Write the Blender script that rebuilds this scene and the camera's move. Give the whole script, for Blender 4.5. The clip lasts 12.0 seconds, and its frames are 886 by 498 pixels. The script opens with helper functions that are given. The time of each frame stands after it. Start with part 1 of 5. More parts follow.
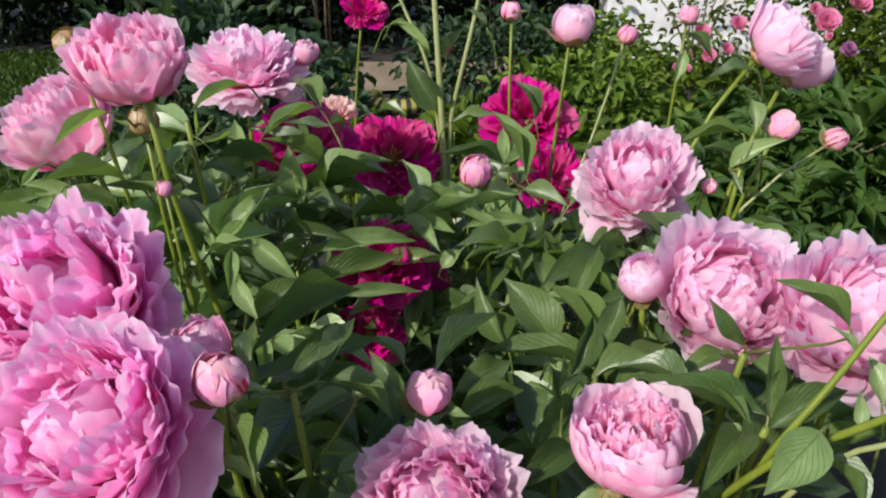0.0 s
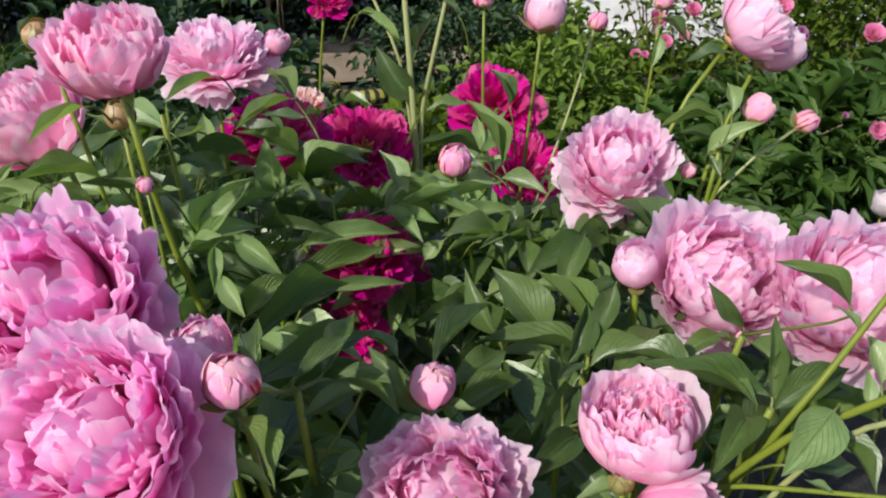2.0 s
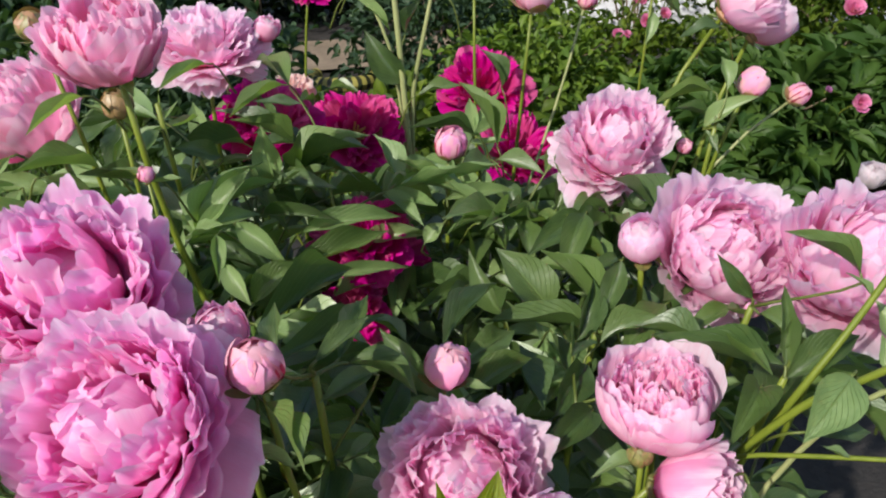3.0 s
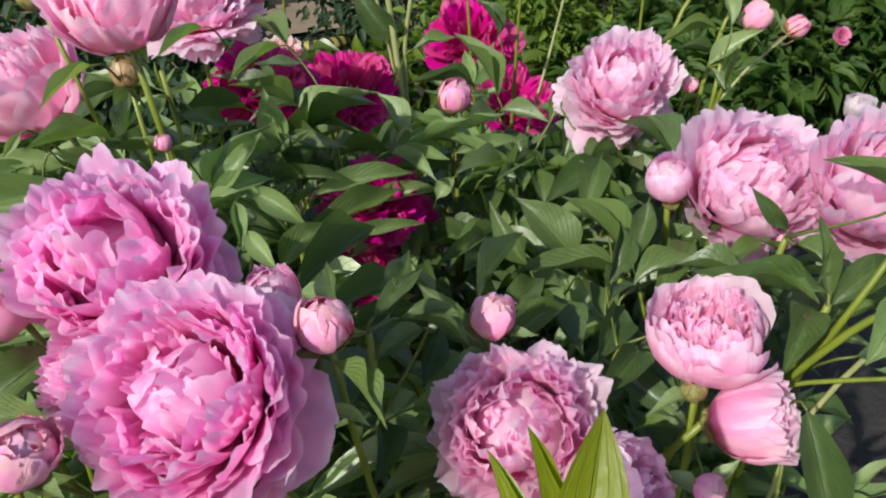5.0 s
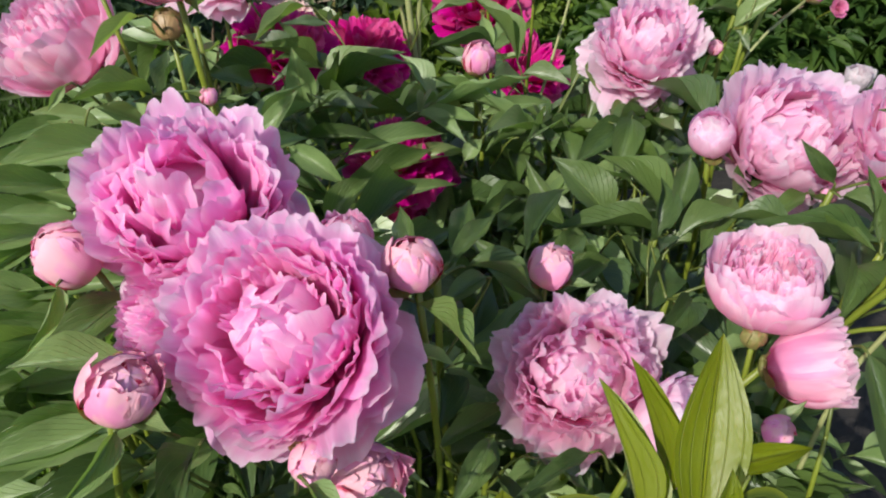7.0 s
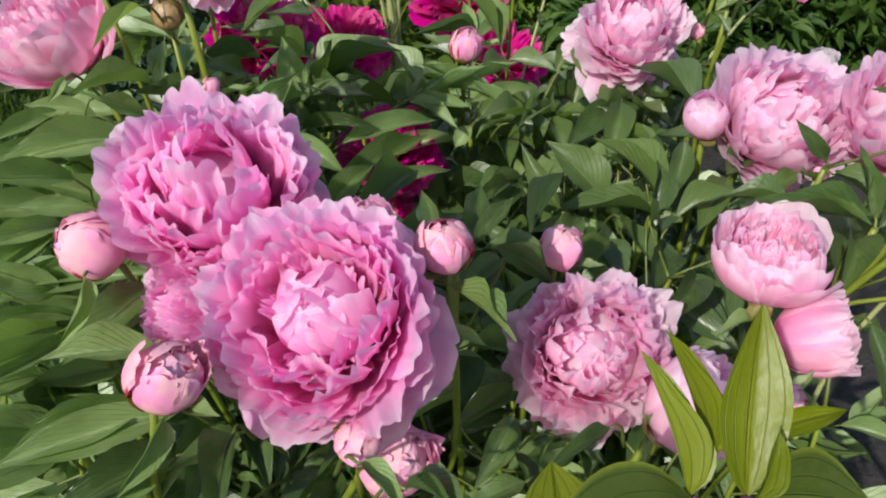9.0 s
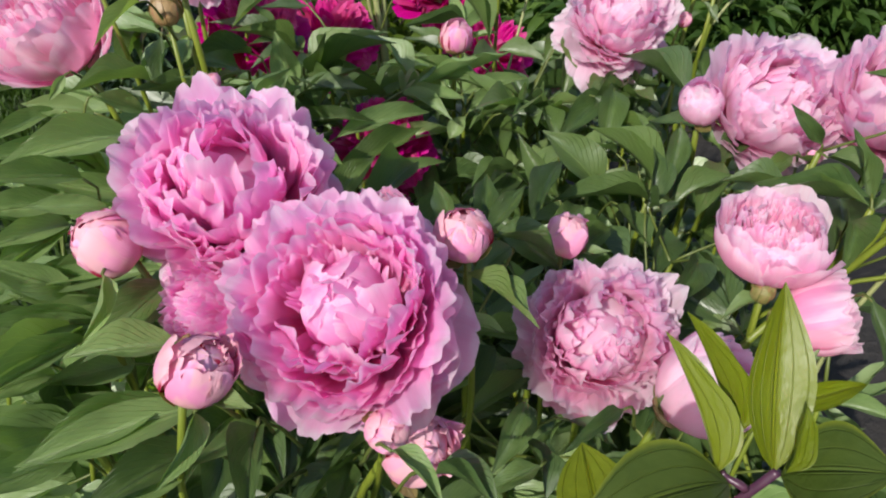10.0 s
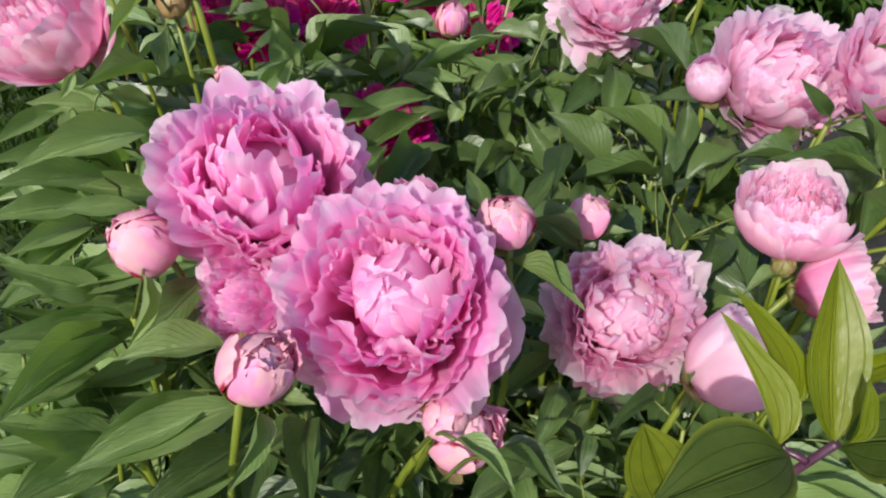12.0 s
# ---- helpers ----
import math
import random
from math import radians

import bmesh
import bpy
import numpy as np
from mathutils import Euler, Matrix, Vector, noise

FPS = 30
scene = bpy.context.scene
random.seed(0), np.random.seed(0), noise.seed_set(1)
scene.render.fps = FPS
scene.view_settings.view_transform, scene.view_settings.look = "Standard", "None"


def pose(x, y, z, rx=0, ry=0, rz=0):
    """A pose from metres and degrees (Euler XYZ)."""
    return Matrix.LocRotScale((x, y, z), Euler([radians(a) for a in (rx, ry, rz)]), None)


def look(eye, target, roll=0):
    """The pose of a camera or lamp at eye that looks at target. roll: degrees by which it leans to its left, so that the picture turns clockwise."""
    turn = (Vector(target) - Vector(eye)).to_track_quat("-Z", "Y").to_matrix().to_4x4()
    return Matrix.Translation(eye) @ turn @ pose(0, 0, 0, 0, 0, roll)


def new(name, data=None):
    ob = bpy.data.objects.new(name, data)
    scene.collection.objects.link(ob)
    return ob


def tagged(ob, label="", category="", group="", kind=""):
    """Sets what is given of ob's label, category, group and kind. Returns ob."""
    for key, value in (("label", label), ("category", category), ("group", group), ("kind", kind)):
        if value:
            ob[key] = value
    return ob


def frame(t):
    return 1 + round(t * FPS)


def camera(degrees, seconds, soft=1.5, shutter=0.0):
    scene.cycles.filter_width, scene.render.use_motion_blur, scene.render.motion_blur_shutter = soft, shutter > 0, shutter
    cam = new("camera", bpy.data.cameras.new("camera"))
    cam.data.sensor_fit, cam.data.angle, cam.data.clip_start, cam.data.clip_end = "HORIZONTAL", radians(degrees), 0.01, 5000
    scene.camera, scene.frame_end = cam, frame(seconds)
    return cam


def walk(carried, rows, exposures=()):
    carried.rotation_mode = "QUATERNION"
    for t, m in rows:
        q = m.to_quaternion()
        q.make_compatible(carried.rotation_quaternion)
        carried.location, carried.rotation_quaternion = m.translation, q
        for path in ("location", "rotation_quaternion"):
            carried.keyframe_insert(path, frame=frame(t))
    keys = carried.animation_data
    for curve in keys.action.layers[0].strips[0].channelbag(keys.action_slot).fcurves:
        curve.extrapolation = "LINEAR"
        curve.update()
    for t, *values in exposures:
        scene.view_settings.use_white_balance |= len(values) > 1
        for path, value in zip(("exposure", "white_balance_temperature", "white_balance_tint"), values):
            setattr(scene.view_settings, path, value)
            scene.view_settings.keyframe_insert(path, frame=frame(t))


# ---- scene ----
cam = camera(58.2, 12.0, soft=2.1)
METRES, EYE, TILT, LEAN, TURN = 0.30, 1.10, -24.0, 0.0, 0.0
ROWS = [
    (0.0, 0.0, 0.0, 0.0, -0.0, 0.0, 0.0),
    (0.5, -0.0093, -0.0053, -0.0025, -0.69, -0.09, 0.18),
    (1.0, -0.0439, 0.0083, -0.0011, -1.58, -0.24, 0.49),
    (1.5, -0.0881, 0.0294, 0.0004, -2.39, -0.42, 0.98),
    (2.0, -0.1196, 0.0438, 0.0006, -3.15, -0.69, 1.55),
    (2.5, -0.1549, 0.0493, -0.0093, -3.78, -1.09, 2.3),
    (4.5, -0.326, 0.0865, -0.0131, -6.02, -4.12, 6.22),
    (5.0, -0.3708, 0.0982, -0.0243, -6.38, -4.73, 6.78),
    (5.5, -0.4348, 0.1131, -0.0329, -6.68, -5.21, 6.99),
    (6.0, -0.4917, 0.1235, -0.05, -7.03, -5.6, 6.96),
    (6.5, -0.5333, 0.1194, -0.0713, -7.4, -5.97, 6.87),
    (7.0, -0.5919, 0.1152, -0.0773, -7.83, -6.35, 6.81),
    (7.5, -0.6345, 0.1153, -0.0844, -8.33, -6.64, 6.84),
    (9.5, -0.7683, 0.1042, -0.0668, -11.52, -7.82, 8.37),
    (10.0, -0.8158, 0.1034, -0.0636, -12.4, -8.25, 8.96),
    (10.5, -0.8638, 0.1053, -0.0543, -13.14, -8.74, 9.56),
    (11.0, -0.8989, 0.1052, -0.0411, -13.75, -9.26, 10.03),
    (11.5, -0.9235, 0.1131, -0.0331, -14.25, -9.71, 10.47),
    (12.0, -0.9501, 0.1303, -0.022, -14.62, -10.02, 10.79),
]
walk(cam, [(t, pose(0, 0, EYE, TILT, LEAN, TURN) @ pose(METRES * x, METRES * y, METRES * z, 90 + pitch, roll, yaw)) for t, x, y, z, yaw, pitch, roll in ROWS], [(0, 0.11), (5, 0.10), (10, 0.05), (12, 0.06)])

# ---- light: a low afternoon sun behind and to one side ----
SUN_FROM = Vector((-0.53, -0.62, 0.58)).normalized()
world = bpy.data.worlds.new("garden_sky")
scene.world = world
world.use_nodes = True
wn = world.node_tree
sky = wn.nodes.new("ShaderNodeTexSky")
sky.sky_type, sky.sun_disc = "NISHITA", False
sky.sun_elevation = math.asin(SUN_FROM.z)
sky.sun_rotation = math.atan2(SUN_FROM.x, SUN_FROM.y) % (2 * math.pi)
wn.links.new(sky.outputs["Color"], wn.nodes["Background"].inputs["Color"])
wn.nodes["Background"].inputs["Strength"].default_value = 0.135
sun = new("sun", bpy.data.lights.new("sun", "SUN"))
sun.data.energy, sun.data.angle, sun.data.color = 4.5, radians(0.8), (1.0, 0.95, 0.87)
sun.matrix_world = look(SUN_FROM * 20, (0, 0, 0))


# ---- materials ----
def nodes_of(name):
    m = bpy.data.materials.new(name)
    m.use_nodes = True
    t = m.node_tree
    return m, t, t.nodes["Principled BSDF"], t.nodes["Material Output"]


def node(t, kind, links=(), **inputs):
    """A node with inputs by name; links: (input, socket) pairs."""
    n = t.nodes.new(kind)
    for key, value in inputs.items():
        n.inputs[key.replace("_", " ")].default_value = value
    for key, socket in links:
        t.links.new(socket, n.inputs[key])
    return n


def ramp(t, socket, *stops):
    n = t.nodes.new("ShaderNodeValToRGB")
    while len(n.color_ramp.elements) < len(stops):
        n.color_ramp.elements.new(0.5)
    for e, (at, colour) in zip(n.color_ramp.elements, stops):
        e.position, e.color = at, (*colour, 1)
    t.links.new(socket, n.inputs["Fac"])
    return n.outputs["Color"]


def mixed(t, fac, a, b, how="MIX"):
    n = t.nodes.new("ShaderNodeMix")
    n.data_type, n.blend_type = "RGBA", how
    for socket, value in ((n.inputs[0], fac), (n.inputs[6], a), (n.inputs[7], b)):
        if isinstance(value, bpy.types.NodeSocket):
            t.links.new(value, socket)
        elif isinstance(value, (int, float)):
            socket.default_value = value
        else:
            socket.default_value = (*value, 1)
    return n.outputs[2]


def maths(t, how, a, b=0.0, c=0.0, clamp=False):
    n = t.nodes.new("ShaderNodeMath")
    n.operation, n.use_clamp = how, clamp
    for socket, value in zip(n.inputs, (a, b, c)):
        if isinstance(value, bpy.types.NodeSocket):
            t.links.new(value, socket)
        else:
            socket.default_value = value
    return n.outputs[0]


def uv_of(t):
    n = t.nodes.new("ShaderNodeTexCoord")
    s = node(t, "ShaderNodeSeparateXYZ", [("Vector", n.outputs["UV"])])
    return n, s.outputs["X"], s.outputs["Y"]


def through_light(t, bsdf, out, colour, amount, boost):
    """Thin tissue: part of the light passes to the far side."""
    tr = node(t, "ShaderNodeBsdfTranslucent")
    t.links.new(mixed(t, 1.0, colour, boost, "MULTIPLY"), tr.inputs["Color"])
    mx = node(t, "ShaderNodeMixShader", [(1, bsdf.outputs[0]), (2, tr.outputs[0])], Fac=amount)
    t.links.new(mx.outputs[0], out.inputs["Surface"])


def petal_material(name, throat, body, rim, fleck=None, thin=0.55):
    """Petal tissue: deep at the claw, pale at the frilled rim, with fine length-wise veins."""
    m, t, b, out = nodes_of(name)
    tc, across, along = uv_of(t)
    info = t.nodes.new("ShaderNodeObjectInfo")
    side = maths(t, "ABSOLUTE", maths(t, "SUBTRACT", across, 0.5))
    mp = node(t, "ShaderNodeMapping", [("Vector", tc.outputs["UV"])], Scale=(52, 1.6, 1))
    t.links.new(info.outputs["Random"], mp.inputs["Location"])
    vein = node(t, "ShaderNodeTexNoise", [("Vector", mp.outputs[0])], Scale=1.0, Detail=3.0)
    mp2 = node(t, "ShaderNodeMapping", [("Vector", tc.outputs["UV"])], Scale=(3, 3, 1))
    t.links.new(info.outputs["Random"], mp2.inputs["Location"])
    blot = node(t, "ShaderNodeTexNoise", [("Vector", mp2.outputs[0])], Scale=1.3, Detail=2.0)
    edge = maths(t, "ADD", along, maths(t, "MULTIPLY", maths(t, "POWER", side, 3.0), 1.6))
    edge = maths(t, "ADD", edge, maths(t, "MULTIPLY_ADD", blot.outputs["Fac"], 0.5, -0.25))
    col = ramp(t, edge, (0.0, throat), (0.30, tuple(0.55 * p + 0.45 * q for p, q in zip(throat, body))), (0.55, body), (0.86, tuple(0.7 * p + 0.3 * q for p, q in zip(body, rim))), (1.0, rim))
    col = mixed(t, maths(t, "MULTIPLY_ADD", vein.outputs["Fac"], 0.45, -0.17, True), col, tuple(0.5 * p + 0.5 * q for p, q in zip(throat, body)))
    hsv = node(t, "ShaderNodeHueSaturation", [("Color", col)])
    t.links.new(maths(t, "MULTIPLY_ADD", info.outputs["Random"], 0.025, 0.4875), hsv.inputs["Hue"])
    t.links.new(maths(t, "MULTIPLY_ADD", info.outputs["Random"], -0.2, 1.10), hsv.inputs["Saturation"])
    t.links.new(maths(t, "MULTIPLY_ADD", blot.outputs["Fac"], 0.20, 0.90), hsv.inputs["Value"])
    col = hsv.outputs[0]
    if fleck:
        mp3 = node(t, "ShaderNodeMapping", [("Vector", tc.outputs["UV"])], Scale=(3.2, 1.4, 1))
        t.links.new(info.outputs["Random"], mp3.inputs["Location"])
        fl = node(t, "ShaderNodeTexNoise", [("Vector", mp3.outputs[0])], Scale=1.2, Detail=5.0, Roughness=0.65)
        big = node(t, "ShaderNodeTexNoise", [("Vector", mp2.outputs[0])], Scale=0.9, Detail=2.0)
        margin = maths(t, "MAXIMUM", maths(t, "SUBTRACT", 1.0, along), maths(t, "MULTIPLY", side, 2.0))
        margin = maths(t, "ADD", margin, maths(t, "MULTIPLY_ADD", fl.outputs["Fac"], 0.9, -0.45))
        margin = maths(t, "MULTIPLY_ADD", margin, 7.0, -4.9, True)
        patch = maths(t, "MULTIPLY_ADD", big.outputs["Fac"], 9.0, -4.0, True)
        col = mixed(t, maths(t, "MULTIPLY", patch, 0.55), col, tuple(0.5 * p + 0.5 * q for p, q in zip(throat, rim)))
        f = maths(t, "MULTIPLY", margin, patch)
        col = mixed(t, f, col, fleck)
    bump = node(t, "ShaderNodeBump", [("Height", vein.outputs["Fac"])], Strength=0.2, Distance=0.003)
    t.links.new(col, b.inputs["Base Color"])
    t.links.new(bump.outputs[0], b.inputs["Normal"])
    b.inputs["Roughness"].default_value = 0.55
    b.inputs["Specular IOR Level"].default_value = 0.25
    through_light(t, b, out, col, thin, (1.0, 0.74, 0.90))
    return m


def leaf_material(name, deep, fresh, rough=0.42, thin=0.25, pairs=9.0, parallel=False, veinlight=0.5, edge=None, gloss=0.8):
    """Leaf blade: midrib and side veins as relief and lighter lines, waxy gloss, uneven green."""
    m, t, b, out = nodes_of(name)
    tc, across, along = uv_of(t)
    info = t.nodes.new("ShaderNodeObjectInfo")
    side = maths(t, "ABSOLUTE", maths(t, "SUBTRACT", across, 0.5))
    if parallel:
        lines = maths(t, "SINE", maths(t, "MULTIPLY", side, pairs * 6.283))
        sharp = 0.93
    else:
        lines = maths(t, "SINE", maths(t, "MULTIPLY", maths(t, "MULTIPLY_ADD", side, -1.1, along), pairs * 6.283))
        sharp = 0.86
    veins = maths(t, "MULTIPLY_ADD", lines, 1 / (1 - sharp), -sharp / (1 - sharp), True)
    rib = maths(t, "MULTIPLY_ADD", side, -38.0, 1.0, True)
    net = maths(t, "MAXIMUM", maths(t, "MULTIPLY", veins, 0.55), rib)
    mp = node(t, "ShaderNodeMapping", [("Vector", tc.outputs["UV"])], Scale=(3, 4, 1))
    t.links.new(info.outputs["Random"], mp.inputs["Location"])
    patch = node(t, "ShaderNodeTexNoise", [("Vector", mp.outputs[0])], Scale=1.6, Detail=5.0)
    base = mixed(t, ramp(t, patch.outputs["Fac"], (0.3, (0, 0, 0)), (0.72, (1, 1, 1))), deep, tuple(0.6 * p + 0.4 * q for p, q in zip(deep, fresh)))
    base = mixed(t, maths(t, "POWER", info.outputs["Random"], 2.2), base, fresh)
    if edge:
        base = mixed(t, maths(t, "MULTIPLY_ADD", side, 9.0, -3.9, True), base, edge)
    pale = mixed(t, 1.0, base, (1.9, 1.8, 1.6), "MULTIPLY")
    col = mixed(t, maths(t, "MULTIPLY", net, veinlight), base, pale)
    bump = node(t, "ShaderNodeBump", [("Height", maths(t, "MULTIPLY_ADD", patch.outputs["Fac"], 0.9, maths(t, "MULTIPLY", net, -0.8)))], Strength=0.9, Distance=0.002)
    t.links.new(col, b.inputs["Base Color"])
    t.links.new(bump.outputs[0], b.inputs["Normal"])
    t.links.new(maths(t, "MULTIPLY_ADD", patch.outputs["Fac"], 0.25, rough - 0.12), b.inputs["Roughness"])
    b.inputs["Specular IOR Level"].default_value = gloss
    b.inputs["Coat Weight"].default_value = 0.6 * gloss
    b.inputs["Coat Roughness"].default_value = 0.42
    through_light(t, b, out, col, thin, (1.5, 1.7, 0.6))
    return m


def plain_material(name, a, b_col, scale=30.0, rough=0.6, bump=0.3, depth=0.004, stretch=(1, 1, 1), thin=0.0):
    """Two tones broken by noise at two scales, with relief."""
    m, t, b, out = nodes_of(name)
    tc = t.nodes.new("ShaderNodeTexCoord")
    mp = node(t, "ShaderNodeMapping", [("Vector", tc.outputs["Object"])], Scale=stretch)
    big = node(t, "ShaderNodeTexNoise", [("Vector", mp.outputs[0])], Scale=scale * 0.18, Detail=4.0)
    small = node(t, "ShaderNodeTexNoise", [("Vector", mp.outputs[0])], Scale=scale, Detail=8.0, Roughness=0.65)
    f = maths(t, "MULTIPLY_ADD", big.outputs["Fac"], 0.6, maths(t, "MULTIPLY", small.outputs["Fac"], 0.5))
    col = ramp(t, f, (0.38, a), (0.70, b_col))
    bp = node(t, "ShaderNodeBump", [("Height", small.outputs["Fac"])], Strength=bump, Distance=depth)
    t.links.new(col, b.inputs["Base Color"])
    t.links.new(bp.outputs[0], b.inputs["Normal"])
    b.inputs["Roughness"].default_value = rough
    if thin:
        through_light(t, b, out, col, thin, (1.4, 1.6, 0.6))
    return m


def mass_leaf_material(name, a, b_col, rough=0.5, thin=0.3):
    """For foliage joined into one mesh: each leaf its own tone."""
    m, t, b, out = nodes_of(name)
    geo = t.nodes.new("ShaderNodeNewGeometry")
    col = ramp(t, geo.outputs["Random Per Island"], (0.0, a), (0.75, tuple(0.5 * p + 0.5 * q for p, q in zip(a, b_col))), (1.0, b_col))
    tc = t.nodes.new("ShaderNodeTexCoord")
    n = node(t, "ShaderNodeTexNoise", [("Vector", tc.outputs["Object"])], Scale=60.0, Detail=3.0)
    col = mixed(t, maths(t, "MULTIPLY", n.outputs["Fac"], 0.5), col, a)
    bp = node(t, "ShaderNodeBump", [("Height", n.outputs["Fac"])], Strength=0.4, Distance=0.003)
    t.links.new(col, b.inputs["Base Color"])
    t.links.new(bp.outputs[0], b.inputs["Normal"])
    b.inputs["Roughness"].default_value = rough
    b.inputs["Specular IOR Level"].default_value = 0.25
    through_light(t, b, out, col, thin, (1.5, 1.7, 0.6))
    return m


ROSE = petal_material("petal_rose_pink", (0.96, 0.07, 0.38), (0.97, 0.48, 0.81), (0.98, 0.84, 0.96), thin=0.58)
BLUSH = petal_material("petal_blush_pink", (0.98, 0.33, 0.57), (0.98, 0.74, 0.87), (0.98, 0.92, 0.97), thin=0.60)
CANDY = petal_material("petal_candy_pink", (0.95, 0.11, 0.38), (0.97, 0.49, 0.72), (0.98, 0.82, 0.91), thin=0.52)
MAGENTA = petal_material("petal_magenta", (0.46, 0.003, 0.12), (0.66, 0.012, 0.23), (0.76, 0.06, 0.36), thin=0.45)
CREAM = petal_material("petal_cream", (0.85, 0.45, 0.35), (0.88, 0.66, 0.56), (0.90, 0.80, 0.72))
WHITE_PETAL = petal_material("petal_white", (0.75, 0.75, 0.62), (0.82, 0.82, 0.78), (0.86, 0.86, 0.84))
BUD_PINK = petal_material("bud_pink", (0.84, 0.62, 0.36), (0.90, 0.35, 0.59), (0.93, 0.53, 0.74), fleck=(0.42, 0.018, 0.07), thin=0.3)
SEPAL = leaf_material("sepal_green", (0.20, 0.24, 0.05), (0.45, 0.24, 0.12), rough=0.5, thin=0.15, parallel=True, pairs=10, veinlight=0.15, edge=(0.45, 0.08, 0.08))
LEAF = leaf_material("peony_leaf_green", (0.047, 0.095, 0.024), (0.135, 0.212, 0.046), rough=0.46, gloss=1.0)
# young bracts, and sunlit leaves: the sunlight is put into this paler green
LEAF_YOUNG_LIT = leaf_material("peony_leaf_young_sunlit", (0.165, 0.265, 0.080), (0.29, 0.40, 0.15), rough=0.50, thin=0.3, gloss=1.0)
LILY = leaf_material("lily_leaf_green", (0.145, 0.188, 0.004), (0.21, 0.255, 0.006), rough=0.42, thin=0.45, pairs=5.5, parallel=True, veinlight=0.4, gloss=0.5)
# lower leaves: olive with yellow edges, darkened in colour for the shade low down
LILY_LOW_SHADED = leaf_material("lily_leaf_lower_shaded", (0.052, 0.082, 0.013), (0.078, 0.110, 0.016), rough=0.46, thin=0.25, pairs=5.5, parallel=True, veinlight=0.6, edge=(0.22, 0.25, 0.02), gloss=0.25)
STEM = plain_material("peony_stem_green", (0.13, 0.175, 0.018), (0.22, 0.265, 0.030), scale=120, rough=0.4, bump=0.25, depth=0.001, stretch=(1, 1, 0.1), thin=0.12)
STALK = plain_material("leaf_stalk_green", (0.07, 0.10, 0.02), (0.13, 0.16, 0.03), scale=120, rough=0.45, bump=0.25, depth=0.001)
STEM_PALE = plain_material("stem_pale_green", (0.24, 0.27, 0.10), (0.36, 0.38, 0.17), scale=90, rough=0.5, bump=0.2, depth=0.001, stretch=(1, 1, 0.1))
STEM_PURPLE = plain_material("lily_stem_purple", (0.05, 0.015, 0.04), (0.10, 0.035, 0.06), scale=120, rough=0.35, bump=0.2, depth=0.001)
STAMEN = plain_material("stamen_yellow", (0.75, 0.42, 0.10), (0.85, 0.62, 0.25), scale=200, rough=0.6, bump=0.3, depth=0.001)
WOOD = plain_material("shrub_wood", (0.10, 0.07, 0.045), (0.20, 0.14, 0.09), scale=60, rough=0.8)
SOIL = plain_material("garden_soil", (0.014, 0.012, 0.011), (0.046, 0.040, 0.036), scale=38, rough=0.9, bump=0.9, depth=0.02)
# turf darkened to go with the shaded grass colour
TURF = plain_material("turf_ground_shaded", (0.020, 0.040, 0.008), (0.042, 0.070, 0.014), scale=40, rough=0.9, bump=0.8, depth=0.02)
SAND = plain_material("trodden_path", (0.19, 0.145, 0.10), (0.31, 0.24, 0.175), scale=24, rough=0.9, bump=0.6, depth=0.012)
PLASTER = plain_material("white_plaster", (0.52, 0.52, 0.54), (0.74, 0.74, 0.75), scale=14, rough=0.8, bump=0.5, depth=0.01)
# lawn green lowered in colour, in place of shade cast over it
GRASS = mass_leaf_material("grass_blade_shaded", (0.026, 0.056, 0.008), (0.07, 0.13, 0.015), thin=0.3)
MOSS = mass_leaf_material("bright_moss", (0.10, 0.19, 0.012), (0.24, 0.36, 0.03), thin=0.3)
# hedge green taken down to near-black: its deep shade is in the colour
SHRUB_SHADED = mass_leaf_material("hedge_leaf_shaded", (0.008, 0.016, 0.006), (0.030, 0.055, 0.014), thin=0.12)
SHRUB_MID = mass_leaf_material("rose_leaf", (0.038, 0.074, 0.008), (0.150, 0.208, 0.018))
SHRUB_GREY = mass_leaf_material("columbine_leaf", (0.032, 0.064, 0.036), (0.072, 0.118, 0.056))
CUT_LEAF = mass_leaf_material("cut_leaf_green", (0.032, 0.075, 0.016), (0.10, 0.17, 0.030))
HERB = mass_leaf_material("herb_leaf", (0.07, 0.13, 0.02), (0.19, 0.27, 0.03))
ROSE_BLOOM = mass_leaf_material("shrub_rose_petal", (0.60, 0.15, 0.36), (0.76, 0.38, 0.56), thin=0.3)
MAUVE = mass_leaf_material("mauve_petal", (0.30, 0.10, 0.28), (0.50, 0.24, 0.42), thin=0.3)


# ---- mesh builders ----
def mesh_of(name, verts, faces, uvs=None, material=None):
    me = bpy.data.meshes.new(name)
    me.from_pydata(verts, [], faces)
    me.polygons.foreach_set("use_smooth", [True] * len(me.polygons))
    if uvs is not None:
        layer = me.uv_layers.new(name="uv")
        idx = np.empty(len(me.loops), dtype=np.int32)
        me.loops.foreach_get("vertex_index", idx)
        layer.data.foreach_set("uv", np.asarray(uvs, dtype=np.float32)[idx].ravel())
    if material:
        me.materials.append(material)
    me.update()
    return me


def grid_faces(rows, cols, closed=False):
    span = cols if closed else cols - 1
    return [(i * cols + j, i * cols + (j + 1) % cols, (i + 1) * cols + (j + 1) % cols, (i + 1) * cols + j) for i in range(rows - 1) for j in range(span)]


def smooth(x):
    x = min(1.0, max(0.0, x))
    return x * x * (3 - 2 * x)


